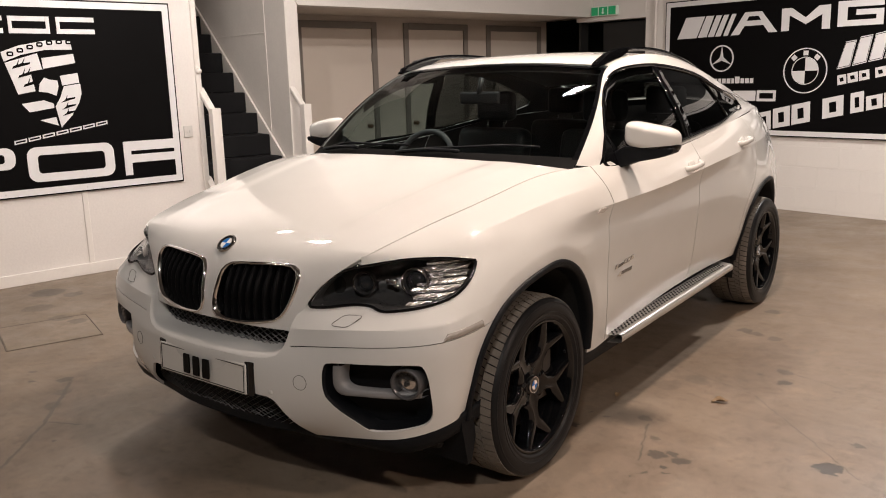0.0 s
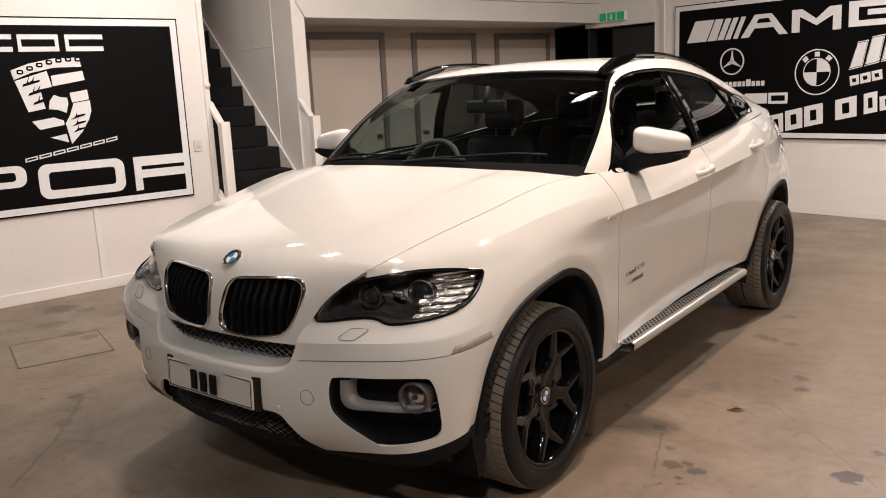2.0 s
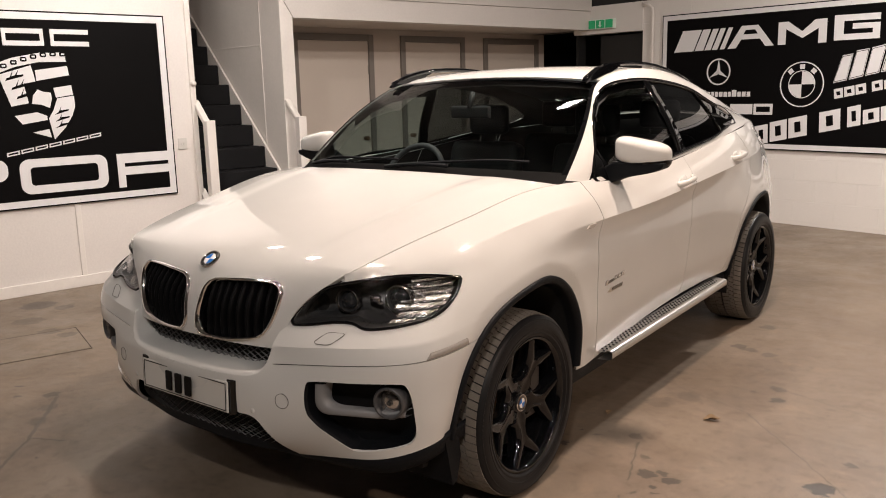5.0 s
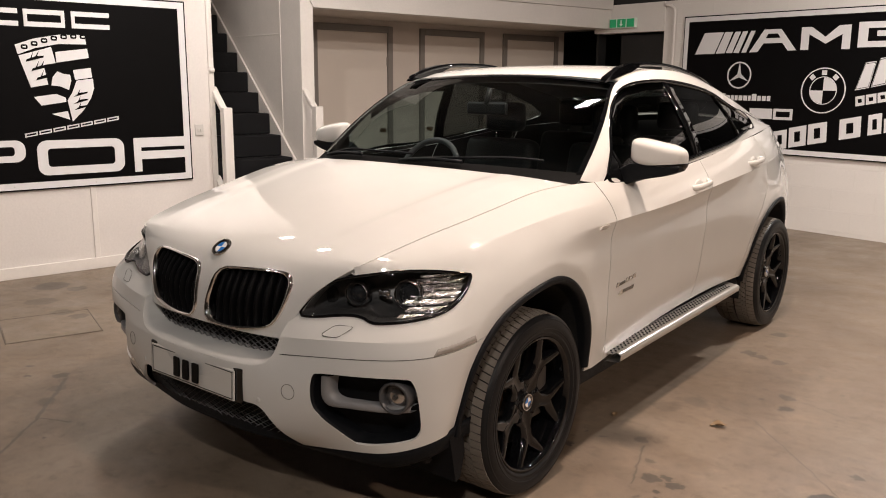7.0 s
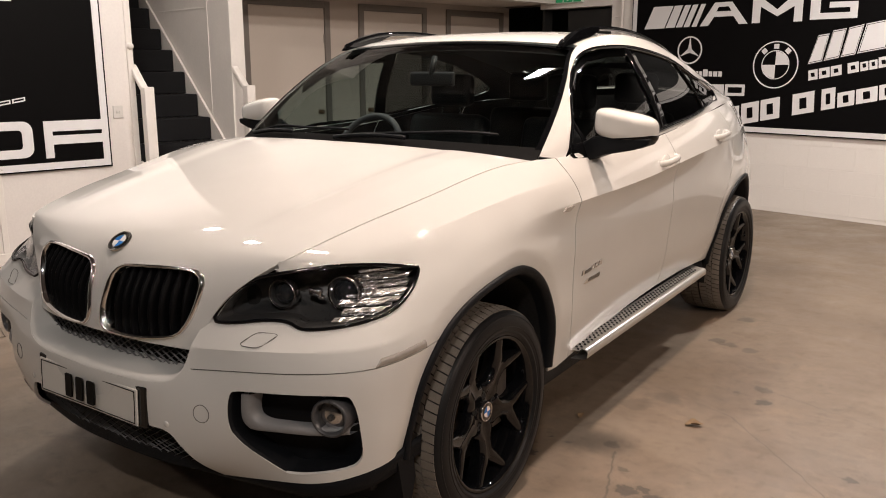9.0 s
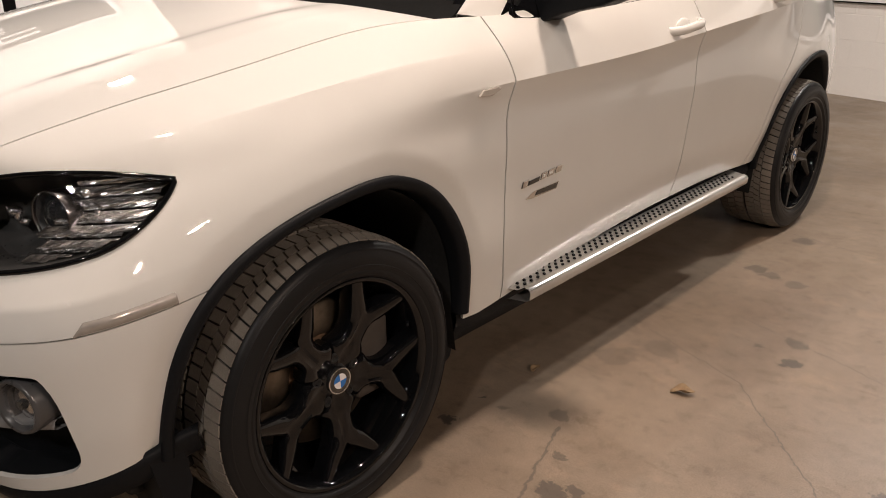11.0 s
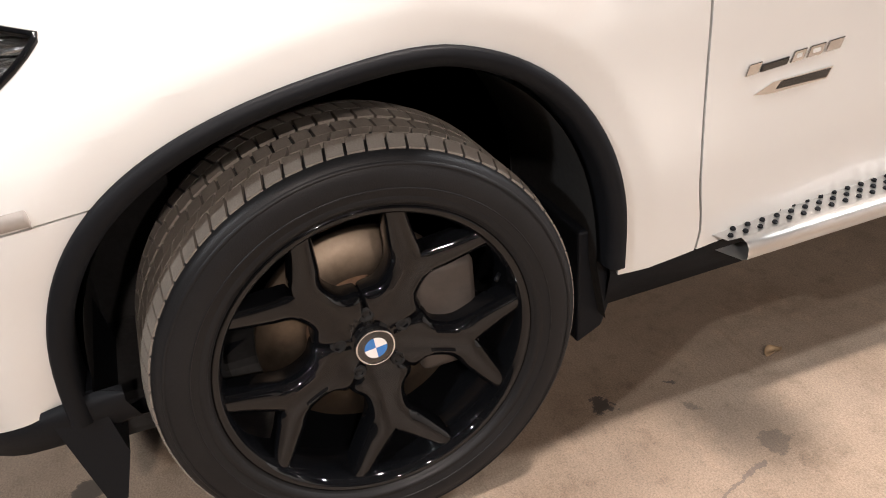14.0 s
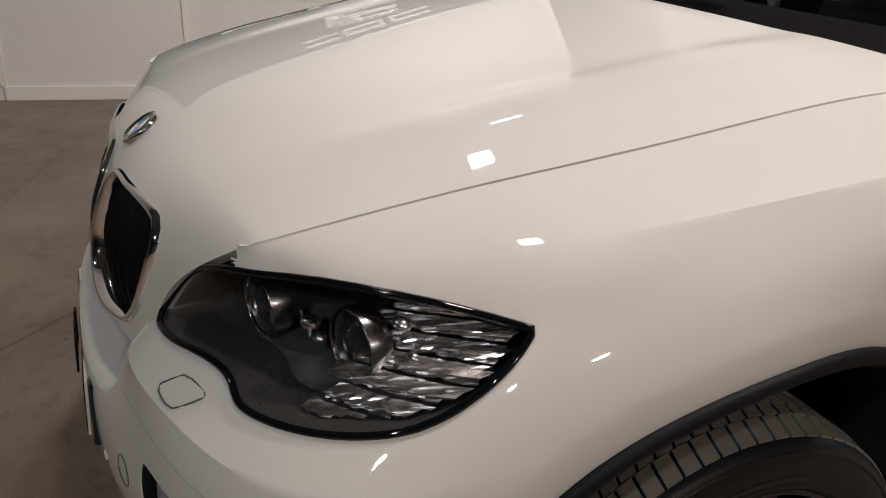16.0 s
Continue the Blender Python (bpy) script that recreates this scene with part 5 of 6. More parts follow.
edge_l = [(x, fy(x, z), z) for x, z in [tuple(p) for p in curve(MOUTH[:8], 40)]]
led = [(x, z) for x, z in [tuple(p) for p in curve([(0, .626), (.20, .628), (.31, .633), (.350, .647), (.370, .674), (.380, .70), (.386, .74), (.392, .79)], 40)]]
rails = [[(x, y + .001, z) for x, y, z in edge_l], [(x * .999, y + .004, z + .008) for x, y, z in edge_l], [(x + (lx - x) * .35, y + .022, z + (lz - z) * .60) for (x, y, z), (lx, lz) in zip(edge_l, led)],
         [(lx, max(-.792 + .20 * lx * lx, y + .03), lz) for (x, y, z), (lx, lz) in zip(edge_l, led)], [(lx, max(-.75, y + .06), lz + .004) for (x, y, z), (lx, lz) in zip(edge_l, led)]]
ledge = ribbon_bm(rails)
ledge = join_bm(ledge, mirrored(ledge.copy()))
bmesh.ops.remove_doubles(ledge, verts=ledge.verts[:], dist=2e-4)
part("bumper_ledge", ledge, PAINT, car, "white ledge of the bumper below the grilles")
mesh_grille("upper_mesh", [(-.384, .628), (.384, .628), (.392, .715), (-.392, .715)], lambda x, z: -.776 + .20 * x * x, "black mesh strip below the grilles", .037)
LP = LOWER[1:-1]
mesh_grille("lower_mesh", LP + [(-x, z) for x, z in LP[::-1]], lambda x, z: fy(x, z) + .035, "black mesh in the lower air intake", .034)

# lamp recesses in the bumper
fog = FOG
fp = [Vector((x, fy(x, z), z)) for x, z in fog]
FC = sum(fp, Vector()) / len(fp)
for sgn in (1, -1):
    fl = (lambda b: b) if sgn > 0 else mirrored
    g = new("fog_light_recess")
    g.parent = car
    g["label"] = "black lamp recess with a silver bracket and round fog light"
    inner = [FC + (p - FC) * .90 + Vector((-.02, .07, 0)) for p in fp]
    b = ribbon_bm([[p + Vector((0, .002, 0)) for p in fp], [FC + (p - FC) * .985 + Vector((0, .012, 0)) for p in fp], inner], closed=True)
    bk = bmesh.new()
    bk.faces.new([bk.verts.new(p) for p in inner])
    part("recess", fl(join_bm(b, bk)), TRIM, g, "black recess", smooth=False)
    outer = [(.586, .611), (.586, .56), (.591, .528), (.604, .512), (.64, .507), (.70, .507), (.80, .503), (.858, .505)]
    within = [(.619, .613), (.614, .578), (.614, .556), (.622, .541), (.645, .532), (.70, .530), (.80, .526), (.858, .526)]
    outer, within = [curve(q, 24) for q in (outer, within)]
    rails = [[(x, fy(x, z) + dy, z) for x, z in q] for q, dy in ((outer, .045), (outer, .016), (outer * .85 + within * .15, .012), (outer * .2 + within * .8, .018), (within, .024), (within, .06))]
    part("bracket", fl(ribbon_bm(rails)), GREY_PLASTIC, g, "silver grey bracket")
    m = facing((.822, fy(.822, .56) + .014, .560), (.28, -1, .0))
    for prof, mt, nm in (([(.054, -.07), (.056, .0), (.052, .008), (.046, .005), (.043, -.03)], surface("fog_ring_grey", (0.06, 0.06, 0.063), 0.3), "fog_light_ring"), ([(0, -.010), (.02, -.012), (.036, -.018), (.043, -.03)], REFLECT, "fog_light_reflector")):
        b = revolve_bm(prof, 36)
        b.transform(m)
        part(nm, fl(b), mt, g)
    b = revolve_bm([(0, .004), (.02, .003), (.036, 0), (.044, -.006)], 36)
    b.transform(m)
    o = part("fog_light_glass", fl(b), CLEAR, g)
    o.visible_shadow = False
    b = revolve_bm([(0, .0), (.009, -.002), (.011, -.012)], 14)
    b.transform(m)
    part("bulb_shield", fl(b), LAMP_BLACK, g, smooth=False)

# number plate, covers and sensors in the bumper
pl = new("number_plate")
pl.parent = car
pl["label"] = "white plate with three dark bars in a black holder"
pm = Matrix.Translation((0, -.876, .522)) @ pose(0, 0, 0, -3, 0, 0)


def plate_box(x0, x1, z0, z1, y0, y1, bevel):
    b = box_bm(x0, x1, y0, y1, z0, z1, bevel)
    for v in b.verts:
        v.co.y += .20 * v.co.x ** 2
    b.transform(pm)
    return b


part("plate_holder", plate_box(-.276, .276, -.062, .064, -.002, .016, .004), GLOSS_BLACK, pl, "black plate holder", smooth=False)
part("plate_face", plate_box(-.262, .245, -.058, .054, -.007, -.001, .002), PLATE_W, pl, "white plate", smooth=False)
for z0, z1, x0, x1 in ((.046, .048, -.252, .236), (-.052, -.050, -.252, .236), (-.052, .048, -.253, -.2515), (-.052, .048, .235, .2365)):
    part("plate_line", plate_box(x0, x1, z0, z1, -.0085, -.006, 0), INK, pl, smooth=False)
for x in (-.098, -.040, .018):
    part("plate_bar", plate_box(x, x + .036, -.036, .038, -.0095, -.006, .004), INK, pl, smooth=False)


def ring_on_front(cx, cz, rx, rz, n=28, sq=2.0, lean=0.0):
    pts = []
    for i in range(n):
        a = 2 * math.pi * i / n
        c, s = math.cos(a), math.sin(a)
        x = cx + rx * math.copysign(abs(c) ** (2 / sq), c)
        z = cz + rz * math.copysign(abs(s) ** (2 / sq), s)
        x += lean * (z - cz)
        pts.append(Vector((x, fy(x, z) - .0005, z)))
    return pts


SEAM = surface("seam_shadow_gap", (0.10, 0.095, 0.09), 0.7)
both("tow_cover", tube_bm(ring_on_front(.470, .540, .026, .026), .0011, 5, closed=True), SEAM, "round tow eye cover")
both("washer_cover", tube_bm(ring_on_front(.622, .764, .034, .017, sq=5, lean=1.1), .0013, 5, closed=True), SEAM, "headlight washer cover")
for x, z in ((.345, .487),):
    b = revolve_bm([(0, .003), (.008, .003), (.0095, .001), (.0095, -.004)], 18)
    b.transform(facing((x, fy(x, z), z), (.15, -1, 0)))
    both("parking_sensor", b, PAINT, "small round parking sensor")

# side marker lamps along the bumper seam
qm = np.linspace(0, D[-1], 3000)
low_, up_ = spline(D, K[3], qm), spline(D, K[4], qm)
sel = (low_[:, 0] > .85) & (low_[:, 1] > -.600) & (low_[:, 1] < -.415)
low_, up_ = low_[sel], up_[sel]
fm = np.linspace(0, 1, len(low_))
out_ = np.gradient(low_, axis=0)
out_ = np.stack([out_[:, 1], -out_[:, 0], out_[:, 2] * 0], axis=1)
out_ /= np.linalg.norm(out_, axis=1)[:, None]
rails = []
for fz, off in ((.06, -.004), (.08, .0045), (.40, .0045), (.43, -.004)):
    lift = fz * np.clip(np.minimum(fm * 12 + .12, (1 - fm) * 40 + .3), 0, 1)
    rails.append([tuple(p) for p in low_ + (up_ - low_) * lift[:, None] + out_ * off])
both("side_marker", ribbon_bm(rails), surface("marker_lens", (0.34, 0.32, 0.30), 0.15, metal=0.2, coat=1.0, fine=60, vary=.15), "clear side marker lamp")

# badge on the bonnet
rb_ = roundel(car, .041, "bonnet_badge")
rb_.matrix_basis = facing((0, -.712, .962), (0, -.60, .80))

# ---- the car: sides ----
# mirrors
def mirror_shell():
    b = bmesh.new()
    bmesh.ops.create_uvsphere(b, u_segments=32, v_segments=20, radius=1.0)
    for v in b.verts:
        x, y, z = v.co
        sq = lambda t, e: math.copysign(abs(t) ** e, t)
        v.co = Vector((sq(x, .5) * .124, (sq(y, .8) * (.080 if y < 0 else .045)), sq(z, .5) * .058))
        v.co.z += -.012 * v.co.x / .12 - (.010 if v.co.z > 0 else 0) * (v.co.x / .12)
        v.co.y += .25 * max(0, v.co.x) ** 1.0 * .5
    return b


for sgn in (1, -1):
    fl = (lambda b: b) if sgn > 0 else mirrored
    mr = new("door_mirror")
    mr.parent = car
    mr["label"] = "door mirror with a white shell on a black foot"
    b = mirror_shell()
    b.transform(Matrix.Translation((1.017, .880, 1.270)))
    low = b.copy()
    for bb, up in ((b, True), (low, False)):
        bmesh.ops.bisect_plane(bb, geom=bb.verts[:] + bb.edges[:] + bb.faces[:], plane_co=(1.02, 0, 1.228), plane_no=(-.10, 0, 1), clear_inner=up, clear_outer=not up)
    for v in low.verts:
        v.co += Vector((0, .004, -.004))
    part("mirror_shell", fl(b), PAINT, mr, "white mirror shell")
    part("mirror_base", fl(low), GLOSS_BLACK, mr, "black mirror underside")
    foot = prism_bm([(.81, 1.124), (.83, 1.187), (.90, 1.228), (1.02, 1.232), (1.135, 1.228), (1.128, 1.204), (1.07, 1.182), (.955, 1.158), (.89, 1.132)], -.062, .035, Matrix(((1, 0, 0, 0), (0, 0, 1, .88), (0, 1, 0, 0), (0, 0, 0, 1))))
    bmesh.ops.recalc_face_normals(foot, faces=foot.faces[:])
    bmesh.ops.bevel(foot, geom=foot.edges[:], offset=.008, segments=2, affect="EDGES", profile=.5)
    part("mirror_foot", fl(foot), TRIM, mr, "black plastic mirror foot", smooth=False)
    gl = bmesh.new()
    bmesh.ops.create_circle(gl, cap_ends=True, segments=28, radius=1, matrix=Matrix.Translation((1.02, .923, 1.275)) @ Matrix.Diagonal((.100, 1, .045, 1)) @ pose(0, 0, 0, 90, 0, 0))
    part("mirror_glass", fl(gl), CHROME, mr, smooth=False)
# the small black sail panel ahead of the window
sail = bmesh.new()
sail.faces.new([sail.verts.new((height_on(CAB_PTS, 1, 2, 0, y, z) + .006, y, z)) for y, z in ((.655, 1.135), (.70, 1.19), (.80, 1.30), (.86, 1.18), (.84, 1.145))])
sail = join_bm(sail)
bmesh.ops.recalc_face_normals(sail, faces=sail.faces[:])
both("sail_panel", sail, GLOSS_BLACK, "black corner panel at the mirror", smooth=False)

# window surround, pillars
win = [tuple(p) for p in curve(WIN, 120, closed=True)]
wp_ = [Vector((height_on(CAB_PTS, 1, 2, 0, y, z), y, z)) for y, z in win]
WC = sum(wp_, Vector()) / len(wp_)


def shrink(p, d):
    q = Vector((0, p.y - WC.y, p.z - WC.z))
    q = Vector((0, q.y * .25, q.z * 1.0)).normalized() * d
    return p - q


rails = [[shrink(p, -d) + Vector((o, 0, 0)) for p in wp_] for d, o in ((.010, .001), (.008, .005), (-.010, .005), (-.014, -.006))]
both("window_trim", ribbon_bm(rails, closed=True), GLOSS_BLACK, "gloss black window surround")


def pillar(line0, line1):
    n = 12
    r0 = [(line0[0][0] + (line0[1][0] - line0[0][0]) * f, line0[0][1] + (line0[1][1] - line0[0][1]) * f) for f in np.linspace(0, 1, n)]
    r1 = [(line1[0][0] + (line1[1][0] - line1[0][0]) * f, line1[0][1] + (line1[1][1] - line1[0][1]) * f) for f in np.linspace(0, 1, n)]
    return ribbon_bm([[(height_on(CAB_PTS, 1, 2, 0, *p) + o, *p) for p in r] for r, o in ((r0, -.006), (r0, .003), (r1, .003), (r1, -.006))])


both("pillar_trim", pillar(((1.650, 1.205), (1.565, 1.585)), ((1.745, 1.21), (1.655, 1.585))), GLOSS_BLACK, "gloss black centre pillar")
both("pillar_trim", pillar(((2.37, 1.268), (2.25, 1.52)), ((2.40, 1.27), (2.275, 1.515))), GLOSS_BLACK, "black window divider")
# smoked wind deflector over the front window
defl = ribbon_bm([[(height_on(CAB_PTS, 1, 2, 0, y, z) + o, y, z + dz) for y, z in [(.93, 1.425), (1.03, 1.495), (1.17, 1.548), (1.38, 1.578), (1.60, 1.580)]] for dz, o in ((0, .004), (-.03, .016), (-.062, .018))])
both("wind_deflector", defl, SMOKED, "smoked wind deflector over the window")

# door handles
for y, z in ((1.575, 1.068), (2.430, 1.130)):
    for sgn in (1, -1):
        fl = (lambda b: b) if sgn > 0 else mirrored
        x = bx(y, z)
        h = new("door_handle")
        h.parent = car
        h["label"] = "white painted bar door handle"
        pts = [(x - .006, y - .105, z - .008), (x + .016, y - .085, z - .006), (x + .030, y - .04, z - .002), (x + .032, y + .02, z + .003), (x + .024, y + .075, z + .006), (x - .004, y + .105, z + .008)]
        b = tube_bm(curve(pts, 18), .0125, 10, scale=[1.0] * 18)
        for v in b.verts:
            v.co.z = z + (v.co.z - z) * 1.25
        part("handle_bar", fl(b), PAINT, h)
        b = bmesh.new()
        bmesh.ops.create_uvsphere(b, u_segments=20, v_segments=12, radius=1, matrix=Matrix.Translation((x - .004, y - .012, z)) @ Matrix.Diagonal((.010, .048, .030, 1)))
        part("handle_cup", fl(b), PAINT, h)
        b = tube_bm([(x - .004, y - .085, z - .008), (x + .014, y - .083, z - .006)], .013, 10)
        part("lock_cover", fl(b), CHROME, h)

# repeater on the wing and badges on the door
b = prism_bm([(-.034, .002), (-.014, .016), (.042, .018), (.058, .012), (.016, -.002)], 0, .008, Matrix.Translation((bx(.50, .99) - .001, .498, .978)) @ Matrix(((0, 0, 1, 0), (1, 0, 0, 0), (0, 1, 0, 0), (0, 0, 0, 1))), .002)
bmesh.ops.recalc_face_normals(b, faces=b.faces[:])
both("side_repeater", b, surface("repeater_lens", (0.55, 0.52, 0.48), 0.1, metal=.3, coat=1.0), "small clear side repeater", smooth=False)
bd = new("door_badge")
bd.parent = car
bd["label"] = "chrome badge of plain bars above a black and silver strip"
x0 = bx(.78, .70)
spans = [(.684, .712), (.716, .772), (.778, .806), (.812, .846), (.852, .886)]
for i, (a, c) in enumerate(spans):
    hgt = .020 if i != 1 else .013
    b = box_bm(0, .005, a, c, .690, .690 + hgt, .002)
    for v in b.verts:
        v.co.x += bx(v.co.y, .70)
        v.co.y += .4 * (v.co.z - .70)
        v.co.z += .06 * (v.co.y - .70)
    part("badge_bar", b, CHROME if i != 1 else BLACK, bd, smooth=False)
    if i in (2, 3):
        b = box_bm(0, .0058, a + .009, c - .009, .6965, .7035)
        for v in b.verts:
            v.co.x += bx(v.co.y, .70)
            v.co.z += .06 * (v.co.y - .70)
        part("badge_gap", b, PAINT, bd, smooth=False)
for pts, mt in (([(.705, .652), (.745, .668), (.872, .672), (.86, .652), (.74, .648)], CHROME), ([(.752, .654), (.762, .666), (.866, .669), (.858, .655)], BLACK)):
    b = prism_bm(pts, 0, .005 if mt is CHROME else .0062, Matrix.Translation((bx(.79, .66), 0, 0)) @ Matrix(((0, 0, 1, 0), (1, 0, 0, 0), (0, 1, 0, 0), (0, 0, 0, 1))))
    bmesh.ops.recalc_face_normals(b, faces=b.faces[:])
    part("badge_strip", b, mt, bd, smooth=False)

# roof rails
for sgn in (1, -1):
    fl = (lambda b: b) if sgn > 0 else mirrored
    rail = [(.612, 1.10, 1.596), (.605, 1.20, 1.630), (.600, 1.36, 1.662), (.598, 1.6, 1.678), (.598, 1.9, 1.672), (.598, 2.2, 1.637), (.600, 2.42, 1.592), (.604, 2.55, 1.556)]
    line = curve(rail, 40)
    wid = [min(1, .75 + .3 * abs(f - .5)) for f in np.linspace(0, 1, 40)]
    b = tube_bm(line, .015, 10, scale=wid)
    part("roof_rail", fl(b), GLOSS_BLACK, car, "black roof rail")
    foot = ribbon_bm([[(.612 + dx * 1.0, y, z) for y, z in ((1.085, 1.584), (1.14, 1.614), (1.24, 1.654), (1.36, 1.676), (1.46, 1.678))] for dx in (-.017, .017)] + [[(.612 + dx, y, z) for y, z in ((1.085, 1.577), (1.14, 1.590), (1.24, 1.606), (1.36, 1.63), (1.46, 1.662))] for dx in (.017, -.017)] + [[(.612 - .017, y, z) for y, z in ((1.085, 1.584), (1.14, 1.614), (1.24, 1.654), (1.36, 1.676), (1.46, 1.678))]])
    part("rail_foot", fl(foot), GLOSS_BLACK, car, "black front foot of the roof rail", smooth=False)
    foot = box_bm(.588, .614, 2.40, 2.56, 1.54, 1.585, .01)
    part("rail_foot", fl(foot), GLOSS_BLACK, car, smooth=False)

# cowl, wipers and the black edge of the screen
hr = HOOD[-1]
scr0 = ROOF[0]
n = len(scr0)
hk = np.stack([np.interp(np.linspace(0, 1, n), np.linspace(0, 1, len(hr)), hr[:, k]) for k in range(3)], axis=1)
cowl = ribbon_bm([[tuple(p + np.array((0, -.03, -.05))) for p in hk], [tuple(p + np.array((0, .012, -.028))) for p in hk], [tuple(p + np.array((0, -.01, .0))) for p in scr0], [tuple(p + np.array((0, -.002, .002))) for p in ROOF[2]]])
cowl = join_bm(cowl, mirrored(cowl.copy()))
part("cowl", cowl, COWL, car, "black plastic scuttle below the windscreen")
rails = [[tuple(ROOF[i, -1 - k] + np.array((0, -.002, .003))) for i in range(0, 36)] for k in (0, 1)]
both("screen_trim", ribbon_bm(rails), GLOSS_BLACK, "black screen edge")
rails = [[tuple(ROOF[k, j] + np.array((0, -.001, .003))) for j in range(40)] for k in (35, 36)]
top = ribbon_bm(rails)
part("screen_band", join_bm(top, mirrored(top.copy())), GLOSS_BLACK, car, "black screen edge")


def on_screen(a, b, lift):
    i, j = a * (len(ROOF) - 1), abs(b) * (ROOF.shape[1] - 1)
    p = ROOF[int(i), int(j)]
    return Vector((math.copysign(p[0], b) if b else 0, p[1] - lift * .45, p[2] + lift))


for pts in ([(.012, -.05), (.020, .15), (.026, .4), (.030, .62), (.030, .80)], [(.010, -.82), (.022, -.6), (.026, -.40), (.028, -.2), (.028, -.02)]):
    w = new("wiper")
    w.parent = car
    w["label"] = "black windscreen wiper"
    line = curve([on_screen(a, b, .012) for a, b in pts], 20)
    part("wiper_blade", tube_bm(line, .006, 6), TRIM, w)
    line2 = curve([on_screen(a * .5, b, .022) for a, b in pts[:3]], 10)
    part("wiper_arm", tube_bm(line2, .009, 6), TRIM, w)

# tail lamps and rear plate
for sgn in (1, -1):
    fl = (lambda b: b) if sgn > 0 else mirrored
    tl = [[tuple(p + (p - np.array((0, 2.6, 1.0))) / np.linalg.norm(p - np.array((0, 2.6, 1.0))) * .008) for p in S[i, 45:56]] for i in range(int(len(S) * .845), int(len(S) * .928))]
    part("tail_light", fl(ribbon_bm(tl)), surface("red_lens", (0.35, 0.01, 0.01), 0.15, coat=1.0), car, "red wrap-around tail light")

# ---- the car: inside ----
dash = ribbon_bm([[(x, y + .10 * (x / .7) ** 2, z) for x in np.linspace(-.70, .70, 24)] for y, z in ((.42, 1.10), (.62, 1.125), (.80, 1.115), (.88, 1.06), (.90, .86), (.90, .55))])
part("dashboard", dash, CABIN, car, "black dashboard")
hood_i = bmesh.new()
bmesh.ops.create_uvsphere(hood_i, u_segments=20, v_segments=10, radius=1, matrix=Matrix.Translation((-.36, .80, 1.105)) @ Matrix.Diagonal((.20, .12, .065, 1)))
part("instrument_hood", hood_i, CABIN, car)
sw = new("steering_wheel")
sw.parent = car
sw["label"] = "black leather steering wheel"
sm = Matrix.Translation((-.36, .95, 1.09)) @ pose(0, 0, 0, 62, 0, 0)
ring = [(.19 * math.cos(q), .19 * math.sin(q), 0) for q in np.linspace(0, 2 * math.pi, 40, endpoint=False)]
b = tube_bm(ring, .016, 8, closed=True)
b.transform(sm)
part("wheel_rim", b, CABIN_GREY, sw)
b = box_bm(-.07, .07, -.05, .05, -.03, .02, .015)
b.transform(sm)
part("horn_pad", b, CABIN, sw)
for a in (0, 180, 270):
    b = box_bm(.05, .185, -.018, .018, -.012, .004, .004)
    b.transform(sm @ pose(0, 0, 0, 0, 0, a))
    part("wheel_spoke", b, CABIN, sw)
for sx in (-.37, .37):
    for yb, rear in ((1.35, 0), (2.25, 1)):
        st = new("car_seat")
        st.parent = car
        st["label"] = "black leather car seat"
        part("seat_cushion", box_bm(sx - .26, sx + .26, yb - .30, yb + .22, .56, .74, .05, 3), CABIN, st)
        b = box_bm(sx - .25, sx + .25, yb + .16, yb + .31, .70, 1.26, .055, 3)
        b.transform(Matrix.Translation((0, yb + .2, .7)) @ pose(0, 0, 0, -14, 0, 0) @ Matrix.Translation((0, -yb - .2, -.7)))
        part("seat_back", b, CABIN, st)
        b = box_bm(sx - .13, sx + .13, yb + .33, yb + .43, 1.28, 1.46, .035, 3)
        part("headrest", b, CABIN, st)
        for dx in (-.06, .06):
            part("headrest_post", tube_bm([(sx + dx, yb + .36, 1.2), (sx + dx, yb + .38, 1.32)], .007, 6), CHROME, st)
rm = new("rear_view_mirror")
rm.parent = car
rm["label"] = "black rear-view mirror behind the windscreen"
part("mirror_body", box_bm(-.125, .125, .985, 1.01, 1.41, 1.475, .012, 3), CABIN, rm)
part("mirror_stem", tube_bm([(0, .99, 1.46), (0, 1.02, 1.545)], .014, 8), CABIN, rm)
part("headliner", ribbon_bm([[(x, y, z - .03 * (x / .6) ** 2) for x in np.linspace(-.60, .60, 12)] for y, z in ((1.2, 1.575), (1.6, 1.635), (2.2, 1.60), (2.8, 1.49))]), surface("headliner_cloth", (0.05, 0.052, 0.054), 0.9), car, "grey headliner")


# ---- advertising boards: plain shapes only ----
def flat(poly, frame_m, depth=.004, base=0.0):
    b = prism_bm(poly, base, base + depth)
    b.transform(frame_m)
    bmesh.ops.recalc_face_normals(b, faces=b.faces[:])
    b.transform(ROOM)
    return b


ON_LEFT = Matrix(((0, 0, 1, UL + .022), (1, 0, 0, 0), (0, 1, 0, 0), (0, 0, 0, 1)))       # v, z, out of the wall
ON_BACK = Matrix(((1, 0, 0, 0), (0, 0, -1, VB - .022), (0, 1, 0, 0), (0, 0, 0, 1)))     # u, z, out of the wall


def rect(a, b, c, d):
    return [(a, c), (b, c), (b, d), (a, d)]


def ring_poly(cx, cz, r0, r1, n=48, a0=0.0, a1=2 * math.pi):
    q = np.linspace(a0, a1, n)
    return [(cx + r1 * math.cos(t), cz + r1 * math.sin(t)) for t in q] + [(cx + r0 * math.cos(t), cz + r0 * math.sin(t)) for t in q[::-1]]


